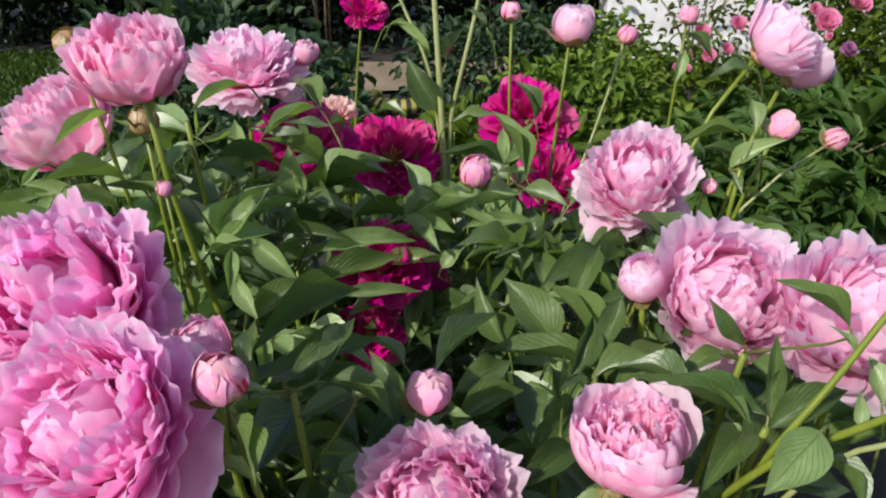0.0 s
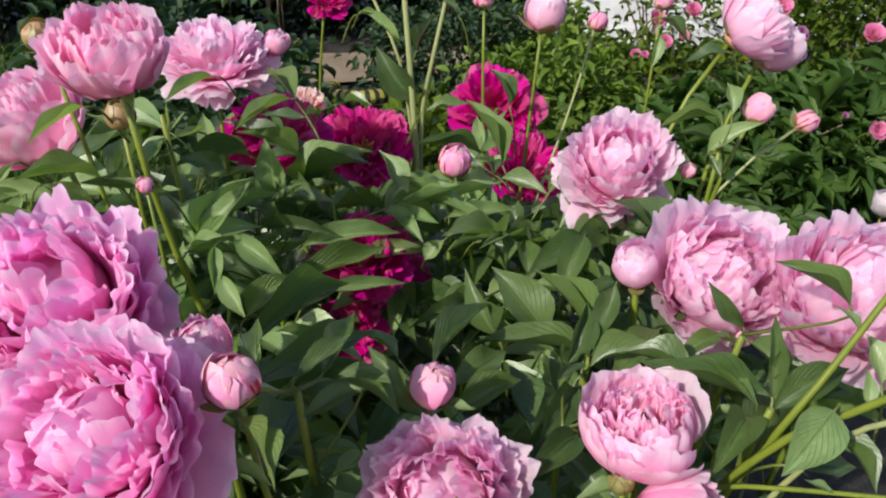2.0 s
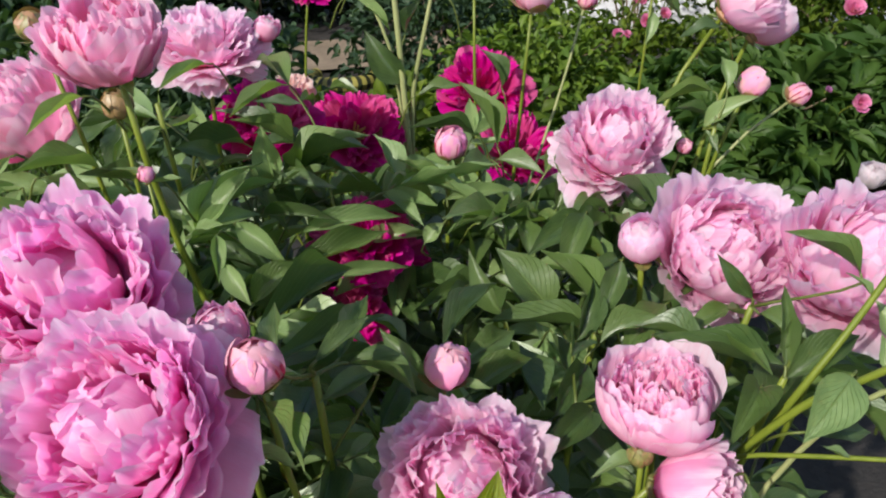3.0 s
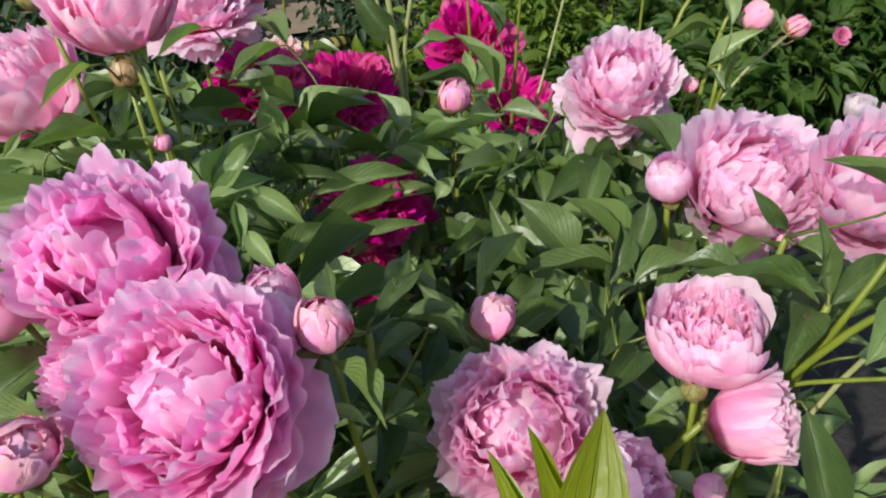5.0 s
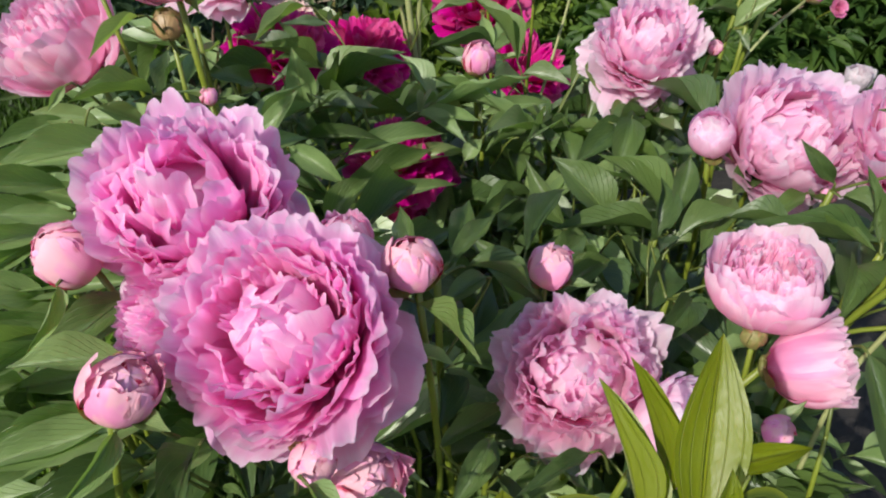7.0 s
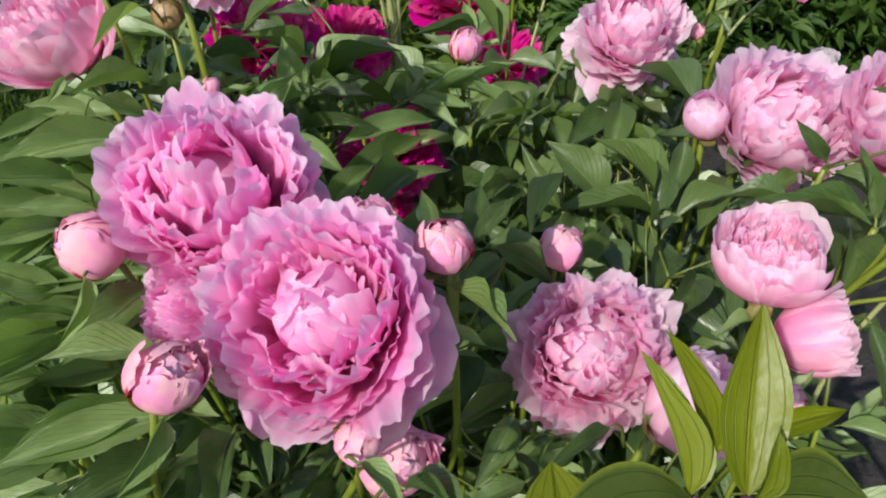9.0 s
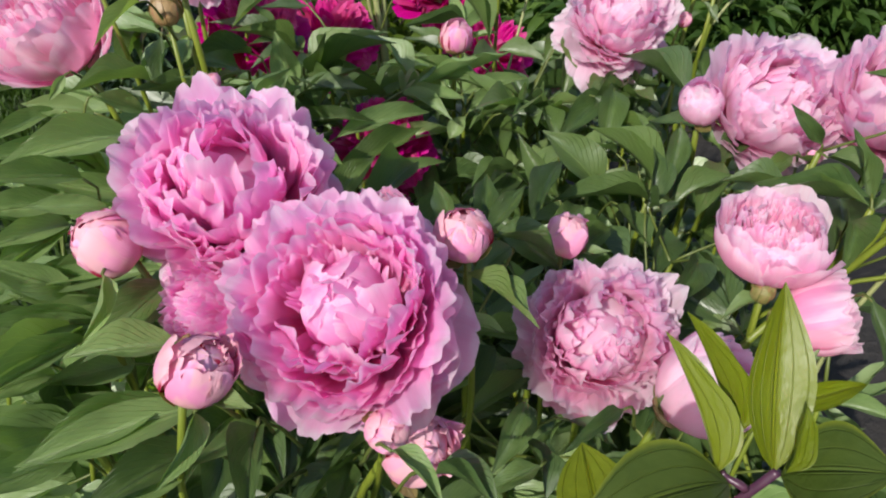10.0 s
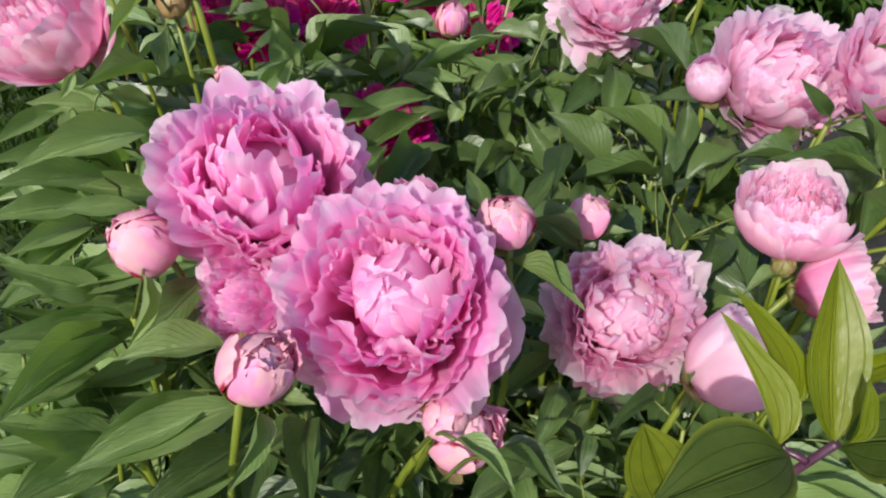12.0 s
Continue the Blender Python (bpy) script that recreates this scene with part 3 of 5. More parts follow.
# ---- peony leaves ----
LEAFLETS = [blade_mesh("leaflet", f, d, w, 60 + k, LEAF, belly=bl, curl=cu) for k, (f, d, w, bl, cu) in enumerate(
    ((0.35, 0.55, 0.06, 0.42, 0.0), (0.55, 0.9, 0.09, 0.40, 0.15), (0.25, 0.3, 0.10, 0.45, -0.15), (0.45, 1.2, 0.05, 0.38, 0.1), (0.7, 0.6, 0.08, 0.42, -0.1), (0.3, -0.25, 0.08, 0.44, 0.05)))]
YOUNG_LIT = [blade_mesh("leaflet", f, d, w, 80 + k, LEAF_YOUNG_LIT, belly=bl) for k, (f, d, w, bl) in enumerate(((0.4, 0.5, 0.06, 0.42), (0.6, 0.9, 0.08, 0.45), (0.3, -0.3, 0.08, 0.4)))]


def leaf_form(seed, n):
    """A compound leaf: a forked leaf stalk along +Y and the poses of its leaflets."""
    rng = random.Random(seed)
    stalk = [(0, 0, 0), (0, 0.03, 0.008), (0, 0.07, 0.012), (0, 0.11, 0.008)]
    poses = []
    for k in range(n):
        ang = (k - (n - 1) / 2) * (118 / max(n - 1, 1)) + rng.uniform(-9, 9)
        at = Vector((0, 0.115 - 0.045 * abs(ang) / 60 + rng.uniform(-0.006, 0.006), 0.010))
        ln = rng.uniform(0.10, 0.138) * (1.12 - abs(ang) / 150)
        m = Matrix.Translation(at) @ Matrix.Rotation(radians(-ang), 4, "Z") @ Matrix.Rotation(radians(rng.uniform(-22, 14)), 4, "X") @ Matrix.Rotation(radians(rng.uniform(-25, 25)), 4, "Y")
        poses.append((m @ Matrix.Diagonal((ln * rng.uniform(0.24, 0.33), ln, ln, 1)), rng.randrange(6)))
    return tube_mesh("leaf_stalk", stalk, (0.0019, 0.0017, 0.0015, 0.0011), STALK, 6), poses


LEAF_FORMS = [leaf_form(200 + k, n) for k, n in enumerate((5, 7, 6, 5, 3, 7))]


# young picks the paler leaflets that carry sunlight in their colour
def leaf(parent, at, size, k, young=False):
    stalk, poses = LEAF_FORMS[k % len(LEAF_FORMS)]
    st = part("leaf", stalk, parent, at @ Matrix.Scale(size, 4))
    for m, j in poses:
        part("leaflet", YOUNG_LIT[j % 3] if young else LEAFLETS[j], st, m)


def leafy_stem(parent, pts, rng, first, last, count, size=1.0, young=0.15, rise=(5, 35)):
    """Compound leaves up a stem, turned in a spiral."""
    turn = rng.uniform(0, 360)
    for k in range(count):
        f = first + (last - first) * (k + 0.5) / count
        i = f * (len(pts) - 1)
        a = int(i)
        p = pts[a].lerp(pts[min(a + 1, len(pts) - 1)], i - a)
        turn += 137 + rng.uniform(-25, 25)
        m = Matrix.Translation(p - parent.location) @ pose(0, 0, 0, 0, 0, turn) @ pose(0, 0, 0, rng.uniform(*rise), 0, 0)
        leaf(parent, m, size * rng.uniform(0.85, 1.2) * (1 - 0.15 * f), rng.randrange(6), rng.random() < young)


def peony(root, centre, axis, size, form, material, seed, label, leaves=3, squash=1.0, thick=0.0042, group="pink peonies", category="peony", rise=None, pale=False, sepals=3, bracts=2, stamens=False, first=0.4, last=0.74, name="peony"):
    """A flowering peony stem rooted in the bed."""
    rng = random.Random(seed)
    ob = thing(name, root, label, category, group)
    end = bloom(ob, centre, axis, size, form, material, seed, squash, name="bud" if form in ("bud", "globe", "egg") else "bloom", sepals=sepals, stamens=stamens)
    arrive = Vector(rise) if rise else Vector(axis).normalized() + Vector((0, 0, 1.1))
    pts = bent(root, end, (rng.uniform(-0.15, 0.15), rng.uniform(-0.15, 0.15), 1), arrive, 12)
    tw = [thick * (1.25 - 0.5 * i / 11) for i in range(12)]
    part("stem", tube_mesh("stem", [p - Vector(root) for p in pts], tw, STEM_PALE if pale else STEM), ob)
    for k in range(bracts):
        m = Matrix.Translation(end - ob.location) @ pose(0, 0, 0, 0, 0, rng.uniform(0, 360)) @ pose(0, 0, 0, rng.uniform(-10, 55), 0, 0)
        ln = rng.uniform(0.025, 0.05)
        part("bract", BRACT[k % 3], ob, m @ Matrix.Diagonal((ln * 0.36, ln, ln, 1)))
    if leaves:
        leafy_stem(ob, pts, rng, first, last, leaves, 0.85)
    return ob


def foliage(root, top, seed, count=6, size=1.0, young=0.22):
    """A stem without a flower, set with compound leaves."""
    rng = random.Random(seed)
    ob = thing("peony_shoot", root, "leafy green peony shoot with glossy divided leaves", "peony", "peony foliage")
    pts = bent(root, top, (0, 0, 1), (rng.uniform(-0.4, 0.4), rng.uniform(-0.4, 0.4), 1), 8)
    part("stem", tube_mesh("stem", [p - Vector(root) for p in pts], [0.0042 - 0.0003 * i for i in range(8)], STEM), ob)
    leafy_stem(ob, pts, rng, 0.35, 0.35 + 0.65 / (1 - 0.5 / count), count, size, young)
    return ob


ARCHED = [blade_mesh("leaflet", f, 0, w, 500 + k, LEAF, rows=12, belly=bl, curl=cu, arch=ar) for k, (f, w, bl, cu, ar) in enumerate(
    ((0.50, 0.08, 0.40, 0.0, 0.07), (0.65, 0.12, 0.42, 0.12, 0.10), (0.40, 0.15, 0.45, -0.12, 0.04), (0.80, 0.10, 0.38, 0.0, 0.13), (0.55, 0.13, 0.43, 0.08, -0.04)))]
ARCHED_LIT = [blade_mesh("leaflet", f, 0, w, 520 + k, LEAF_YOUNG_LIT, rows=12, belly=bl, arch=ar) for k, (f, w, bl, ar) in enumerate(((0.50, 0.08, 0.42, 0.06), (0.65, 0.12, 0.44, 0.10)))]


def shoot(root, hub, blades_at):
    """A peony shoot whose leaflets lie from base to tip: (base, tip, width, upper side[, fresh]). fresh: the paler
    green with sunlight put into its colour.
    """
    rng = random.Random(int(1000 * (hub[0] + 2 * hub[1])) + len(blades_at))
    ob = thing("peony_shoot", root, "leafy peony shoot with large glossy dark green leaflets", "peony", "peony foliage")
    pts = bent(root, hub, (rng.uniform(-0.2, 0.2), 0.1, 1), (0, -0.3, 1), 9)
    part("stem", tube_mesh("stem", [p - Vector(root) for p in pts], [0.0046 - 0.0002 * i for i in range(9)], STEM), ob)
    for base, tip, width, up, *fresh in blades_at:
        base, tip, width = Vector(base), Vector(base).lerp(Vector(tip), 1.16), width * 0.86
        b, along = Vector(base), (Vector(tip) - Vector(base)).normalized()
        near = min(pts[2:], key=lambda p: abs(b.z - 0.03 - 0.55 * (p - b).to_2d().length - p.z))
        if (near - b).length > 0.13:
            near = b - along * 0.035 + Vector((0, 0.02, -0.06))
        stalk = part("leaf", tube_mesh("leaf_stalk", [p - b for p in bent(near, b, b - near, along, 6, 0.25)], [0.0016 - 0.0001 * i for i in range(6)], STALK, 6), ob, Matrix.Translation(b - ob.location))
        part("leaflet", rng.choice(ARCHED_LIT if fresh else ARCHED), stalk, Matrix.Translation(-b) @ between(base, tip, width, up))
    return ob


# ---- masses of small leaves ----
def scatter(name, rng, places, size, material, tilt=1.0, ratio=0.5, folded=0.25, fan=1):
    """Many small leaves joined into one mesh, one at each place (position, outward way)."""
    unit = np.array([(0, 0, 0), (-0.5, 0.35, folded), (0, 0.4, 0), (0.5, 0.35, folded), (-0.36, 0.72, folded * 0.7), (0, 0.75, -0.05), (0.36, 0.72, folded * 0.7), (0, 1.0, -0.16)])
    quad = ((0, 2, 1), (0, 3, 2), (1, 2, 5, 4), (2, 3, 6, 5), (4, 5, 7), (5, 6, 7))
    verts, faces = [], []
    for p, out in places:
        s = size * rng.uniform(0.6, 1.35)
        y = (Vector(out) + Vector((rng.gauss(0, tilt), rng.gauss(0, tilt), rng.gauss(0, tilt))) * 0.6).normalized()
        z = Vector((rng.gauss(0, 0.5), rng.gauss(0, 0.5), 1))
        z = (z - y * z.dot(y)).normalized()
        x = y.cross(z)
        for g in range(fan):
            w = (g - (fan - 1) / 2) * 0.62
            yy, xx = y * math.cos(w) + x * math.sin(w), x * math.cos(w) - y * math.sin(w)
            sg = s * (1 - 0.18 * abs(w))
            i = len(verts)
            for a, b, c in unit:
                verts.append(Vector(p) + xx * (a * sg * ratio) + yy * (b * sg) + z * (c * sg))
            faces += [tuple(i + k for k in f) for f in quad]
    return mesh_of(name, verts, faces, None, material)


def clump_places(rng, centre, radii, count, shell=0.55):
    """Places in a lumpy mound, denser to its surface."""
    out = []
    c = Vector(centre)
    while len(out) < count:
        d = Vector((rng.gauss(0, 1), rng.gauss(0, 1), rng.gauss(0, 1))).normalized()
        lump = 1 + 0.35 * noise.noise(d * 2.3 + c * 3)
        r = lump * (shell + (1 - shell) * rng.random() ** 0.6)
        p = c + Vector((d.x * radii[0], d.y * radii[1], d.z * radii[2])) * r
        if p.z > 0.01:
            out.append((p, (d.x, d.y, d.z * 0.4 - 0.1)))
    return out


# ---- ground, path, lawn, wall ----
def sheet(name, x0, x1, y0, y1, z, nx, ny, material, rough, label, category, edge=0.0, seed=0):
    """A piece of uneven ground."""
    verts, uvs = [], []
    for i in range(ny + 1):
        for j in range(nx + 1):
            x, y = x0 + (x1 - x0) * j / nx, y0 + (y1 - y0) * i / ny
            if j in (0, nx):
                x += edge * noise.noise(Vector((y * 1.3, seed, 1)))
            if i in (0, ny):
                y += edge * noise.noise(Vector((x * 1.3, seed, 5)))
            verts.append((x, y, z + rough * noise.noise(Vector((x * 3, y * 3, seed)))))
            uvs.append((j / nx, i / ny))
    ob = new(name, mesh_of(name, verts, grid_faces(ny + 1, nx + 1), uvs, material))
    return tagged(ob, label, category, kind="structure")


far = [-400, -60, -12, -4, -2, -1, -0.5, 0, 0.5, 1, 2, 4, 12, 60, 400]
gv = [(x, y, 0.012 * noise.noise(Vector((x * 2, y * 2, 0)))) for y in far for x in far]
tagged(new("ground", mesh_of("ground", gv, grid_faces(len(far), len(far)), None, SOIL)), "dark crumbly garden soil of the flower bed", "ground", kind="structure")
sheet("lawn", -9, -0.62, -4, 5.9, 0.035, 60, 70, TURF, 0.02, "mown green lawn beside the flower bed", "lawn", 0.12, 3)
sheet("path", -2.4, 0.9, 4.75, 5.65, 0.03, 40, 14, SAND, 0.012, "pale trodden earth path behind the bed", "path", 0.14, 9)


def blades(name, seed, count, x0, x1, y0, y1, z, tall, material, keep=None):
    rng = random.Random(seed)
    verts, faces = [], []
    for _ in range(count):
        x, y = rng.uniform(x0, x1), rng.uniform(y0, y1)
        if keep and not keep(x, y):
            continue
        h, a = tall * rng.uniform(0.5, 1.3), rng.uniform(0, 6.28)
        w = 0.0022 * rng.uniform(0.8, 1.8) * (1 + y * 0.35)
        dx, dy = math.cos(a) * w, math.sin(a) * w
        bx, by = rng.gauss(0, 0.45) * h, rng.gauss(0, 0.45) * h
        i = len(verts)
        verts += [(x - dx, y - dy, z - 0.01), (x + dx, y + dy, z - 0.01), (x - dx * 0.8 + bx * 0.35, y - dy * 0.8 + by * 0.35, z + h * 0.6), (x + dx * 0.8 + bx * 0.35, y + dy * 0.8 + by * 0.35, z + h * 0.6), (x + bx, y + by, z + h)]
        faces += [(i, i + 1, i + 3, i + 2), (i + 2, i + 3, i + 4)]
    return mesh_of(name, verts, faces, None, material)


tagged(new("grass", blades("grass", 5, 42000, -3.6, -0.6, 0.5, 5.9, 0.03, 0.05, GRASS)), "short green grass blades of the lawn", "grass", kind="stuff")
mrng = random.Random(8)
moss_at = []
for _ in range(5200):
    ang, far_out = mrng.uniform(0, 6.283), math.sqrt(mrng.random())
    far_out *= 0.38 * (1 + 0.3 * noise.noise(Vector((math.cos(ang) * 2, math.sin(ang) * 2, 4))))
    moss_at.append(((-0.65 + far_out * math.cos(ang), 1.12 + far_out * math.sin(ang), 0.035 + 0.02 * mrng.random()), (0, 0, 1)))
tagged(new("moss", scatter("moss", mrng, moss_at, 0.022, MOSS, 1.2)), "bright yellow-green creeping ground cover at the lawn's edge", "ground cover", kind="stuff")


def wall_thing():
    """A whitewashed wall with a plinth, worn at its foot."""
    ob = thing("garden_wall", (3.6, 5.75, 0), "whitewashed rendered wall behind the rose bushes", "wall", kind="structure")
    for nm, x0, x1, y0, y1, z0, z1 in (("wall_face", -2.45, 4.4, 0.0, 0.35, 0.0, 2.6), ("plinth", -2.5, 4.45, -0.05, 0.0, 0.0, 0.16)):
        bm = bmesh.new()
        bmesh.ops.create_cube(bm, size=1)
        for v in bm.verts:
            v.co = Vector(((x0 + x1) / 2 + v.co.x * (x1 - x0), (y0 + y1) / 2 + v.co.y * (y1 - y0), (z0 + z1) / 2 + v.co.z * (z1 - z0)))
        bmesh.ops.bevel(bm, geom=bm.edges[:], offset=0.012, segments=2, affect="EDGES")
        me = bpy.data.meshes.new(nm)
        bm.to_mesh(me)
        bm.free()
        me.materials.append(PLASTER)
        part(nm, me, ob)


wall_thing()


# ---- hedge and shrubs ----
def shrub(name, centre, radii, count, size, material, seed, label, category="shrub", shell=0.5, stems=7, group="", tilt=1.0, ratio=0.5, fan=1):
    """Woody stems and a mass of leaves in a lumpy mound."""
    rng = random.Random(seed)
    ob = thing(name, (centre[0], centre[1], 0), label, category, group)
    c = Vector((0, 0, centre[2]))
    for k in range(stems):
        a = rng.uniform(0, 6.28)
        end = c + Vector((math.cos(a) * radii[0] * 0.7, math.sin(a) * radii[1] * 0.7, radii[2] * rng.uniform(0.1, 0.8)))
        pts = bent((math.cos(a) * 0.05, math.sin(a) * 0.05, 0), end, (0, 0, 1), (math.cos(a), math.sin(a), 0.6), 6)
        part("stem", tube_mesh("stem", pts, [0.008, 0.007, 0.006, 0.005, 0.004, 0.0025], WOOD, 5), ob)
    tagged(part("foliage", scatter("foliage", rng, clump_places(rng, c, radii, count, shell), size, material, tilt, ratio, 0.25, fan), ob), kind="stuff")
    return ob


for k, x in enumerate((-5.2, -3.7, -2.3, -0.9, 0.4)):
    # raised front row, out of view, added to keep the hedge foot dark
    shrub("hedge", (x, 6.15, 1.38), (1.05, 1.0, 0.85), 3600, 0.10, SHRUB_SHADED, 300 + k, "unseen overhanging hedge boughs added to shade the hedge foot", "hedge", 0.3, 8, "hedge row")
    shrub("hedge", (x + 0.5, 6.75, 0.70), (1.1, 0.75, 0.95), 3400, 0.10, SHRUB_SHADED, 310 + k, "evergreen hedge with leaves coloured near-black for deep shade", "hedge", 0.3, 6, "hedge row")
shrub("shrub", (-1.15, 3.7, 0.33), (0.5, 0.42, 0.36), 900, 0.10, SHRUB_GREY, 320, "grey-green broad-leaved perennial clump", "perennial", 0.4, 6)
shrub("shrub", (-0.62, 3.15, 0.30), (0.34, 0.34, 0.34), 650, 0.085, SHRUB_GREY, 321, "grey-green columbine clump with rounded leaves", "perennial", 0.4, 6)
shrub("shrub", (0.30, 4.35, 0.26), (0.55, 0.45, 0.30), 1500, 0.065, SHRUB_GREY, 322, "low green ferny border shrub", "shrub", 0.3, 6)
shrub("herb", (0.62, 3.3, 0.24), (0.42, 0.36, 0.26), 1500, 0.055, HERB, 323, "yellow-green lady's mantle clump", "perennial", 0.4, 5)
shrub("herb", (0.80, 4.6, 0.24), (0.42, 0.4, 0.27), 1500, 0.055, HERB, 325, "fresh green leafy border clump", "perennial", 0.4, 5)


def rose_mesh(seed, size, material):
    """A small double rose: rings of cupped petals in one mesh."""
    rng = random.Random(seed)
    verts, faces = [], []
    for ring, (n, ln, tilt) in enumerate(((6, 1.0, 75), (6, 0.85, 52), (6, 0.7, 32), (4, 0.55, 12))):
        for k in range(n):
            az = 6.283 * k / n + ring * 0.6 + rng.uniform(-0.2, 0.2)
            i = len(verts)
            for a in range(4):
                s = a / 3
                th = radians(tilt * (1.1 - 0.3 * s) + rng.uniform(-6, 6))
                r, z = ln * s * math.sin(th), ln * s * math.cos(th) * 0.9
                for b in (-1, -0.35, 0.35, 1):
                    w = 0.55 * ln * smooth(s / 0.6) * (1 - 0.2 * s)
                    ang = az + b * w / max(r, 0.35)
                    rr = max(r, 0.05) * (1 - 0.12 * abs(b) * s)
                    verts.append((rr * math.cos(ang) * size, rr * math.sin(ang) * size, (z + 0.1 * abs(b) * s) * size))
            faces += [tuple(i + q for q in f) for f in grid_faces(4, 4)]
    return mesh_of("rose", verts, faces, None, material)


ROSES = [rose_mesh(k, 0.034, ROSE_BLOOM) for k in range(3)]
MAUVES = [rose_mesh(k + 9, 0.030, MAUVE) for k in range(2)]


def rose_bush(centre, radii, count, seed, heads, mauve, label):
    ob = shrub("rose_bush", centre, radii, count, 0.05, SHRUB_MID, seed, label, "rose bush", 0.35, 9, "rose bushes", 1.0, 0.6)
    rng = random.Random(seed + 50)
    for k in range(heads + mauve):
        a, e = rng.uniform(3.3, 6.1), rng.uniform(0.0, 1.2)
        d = Vector((math.cos(a) * math.cos(e), math.sin(a) * math.cos(e), math.sin(e)))
        p = Vector((0, 0, centre[2])) + Vector((d.x * radii[0], d.y * radii[1], d.z * radii[2])) * rng.uniform(0.95, 1.12)
        if p.z > 0.05:
            part("rose", ROSES[k % 3] if k < heads else MAUVES[k % 2], ob, facing(p, d + Vector((0, -0.5, 0.6))) @ Matrix.Scale(rng.uniform(0.7, 1.1), 4), "" if k < heads else "fading mauve rose")
    return ob


def roses_on(bush, spots, meshes, label=""):
    """Single roses where they show, each with its short stem."""
    for k, (p, size) in enumerate(spots):
        p = Vector(p) - bush.location
        d = Vector((0.2 * math.sin(k * 2.1), -0.8, 0.55 + 0.2 * math.cos(k * 1.7)))
        part("rose", meshes[k % len(meshes)], bush, facing(p, d) @ Matrix.Scale(size / 0.042, 4), label)
        part("rose_stem", tube_mesh("rose_stem", [q - p for q in bent(p + Vector((0.02, 0.16, -0.16)), p, (0, 0, 1), d, 6)], [0.003] * 6, STEM, 5), bush, Matrix.Translation(p))


FIRST_BUSH = rose_bush((1.3, 3.85, 0.17), (0.7, 0.42, 0.25), 2600, 400, 0, 0, "green rose bush with small pink double roses")
rose_bush((2.35, 3.9, 0.42), (0.55, 0.5, 0.48), 2800, 401, 2, 2, "tall rose bush with pink and mauve roses")
rose_bush((2.95, 3.7, 0.45), (0.6, 0.5, 0.52), 2800, 402, 3, 2, "leafy rose bush with scattered pink roses")
roses_on(FIRST_BUSH, [((0.98, 3.52, 0.26), 0.040), ((1.16, 3.68, 0.53), 0.063), ((1.17, 3.55, 0.45), 0.049), ((1.31, 3.64, 0.57), 0.057), ((1.23, 3.18, 0.32), 0.026), ((1.51, 3.23, 0.64), 0.076), ((1.55, 3.44, 0.66), 0.043), ((1.60, 3.20, 0.71), 0.076), ((1.76, 2.96, 0.57), 0.065), ((1.48, 2.37, 0.38), 0.047), ((1.24, 3.54, 0.48), 0.043), ((1.05, 3.58, 0.39), 0.040), ((1.06, 3.48, 0.41), 0.027)], ROSES)
roses_on(FIRST_BUSH, [((1.59, 3.18, 0.53), 0.059), ((1.10, 3.01, 0.30), 0.035), ((0.55, 3.05, 0.30), 0.026), ((1.59, 3.17, 0.55), 0.041), ((1.45, 2.51, 0.39), 0.022)], MAUVES, "fading mauve rose")
shrub("shrub", (1.35, 2.75, 0.20), (0.48, 0.42, 0.24), 420, 0.125, CUT_LEAF, 403, "green border plant with deeply cut leaves", "perennial", 0.35, 6, tilt=0.7, ratio=0.34, fan=5)
shrub("shrub", (1.95, 2.75, 0.22), (0.45, 0.4, 0.27), 420, 0.138, CUT_LEAF, 404, "green border plant with deeply cut leaves", "perennial", 0.35, 6, tilt=0.7, ratio=0.34, fan=5)
shrub("shrub", (0.95, 2.45, 0.16), (0.4, 0.36, 0.2), 420, 0.11, CUT_LEAF, 405, "low green border plant with deeply cut leaves", "perennial", 0.35, 6, tilt=0.7, ratio=0.34, fan=5)
shrub("shrub", (0.15, 2.75, 0.16), (0.5, 0.4, 0.22), 1000, 0.08, SHRUB_MID, 406, "low leafy border plant behind the peonies", "perennial", 0.35, 6)


shrub("shrub", (1.55, 4.95, 0.50), (0.55, 0.25, 0.5), 420, 0.055, SHRUB_MID, 407, "thin straggling rose canes before the wall", "shrub", 0.1, 9)
shrub("shrub", (2.55, 4.75, 0.50), (0.75, 0.3, 0.52), 2600, 0.06, SHRUB_MID, 408, "leafy rose canes before the wall", "shrub", 0.2, 9)


# ---- striped hose on the soil ----
def striped_material():
    """Yellow and near-black bands round the hose."""
    m, t, b, out = nodes_of("striped_rubber")
    tc, across, along = uv_of(t)
    band = maths(t, "SINE", maths(t, "MULTIPLY", along, 6.283))
    grit = node(t, "ShaderNodeTexNoise", [("Vector", tc.outputs["Object"])], Scale=90.0, Detail=4.0)
    f = maths(t, "MULTIPLY_ADD", maths(t, "MULTIPLY_ADD", grit.outputs["Fac"], 0.8, maths(t, "SUBTRACT", band, 0.4)), 4.0, 0.5, True)
    t.links.new(mixed(t, f, (0.025, 0.028, 0.012), (0.34, 0.30, 0.07)), b.inputs["Base Color"])
    b.inputs["Roughness"].default_value = 0.6
    return m


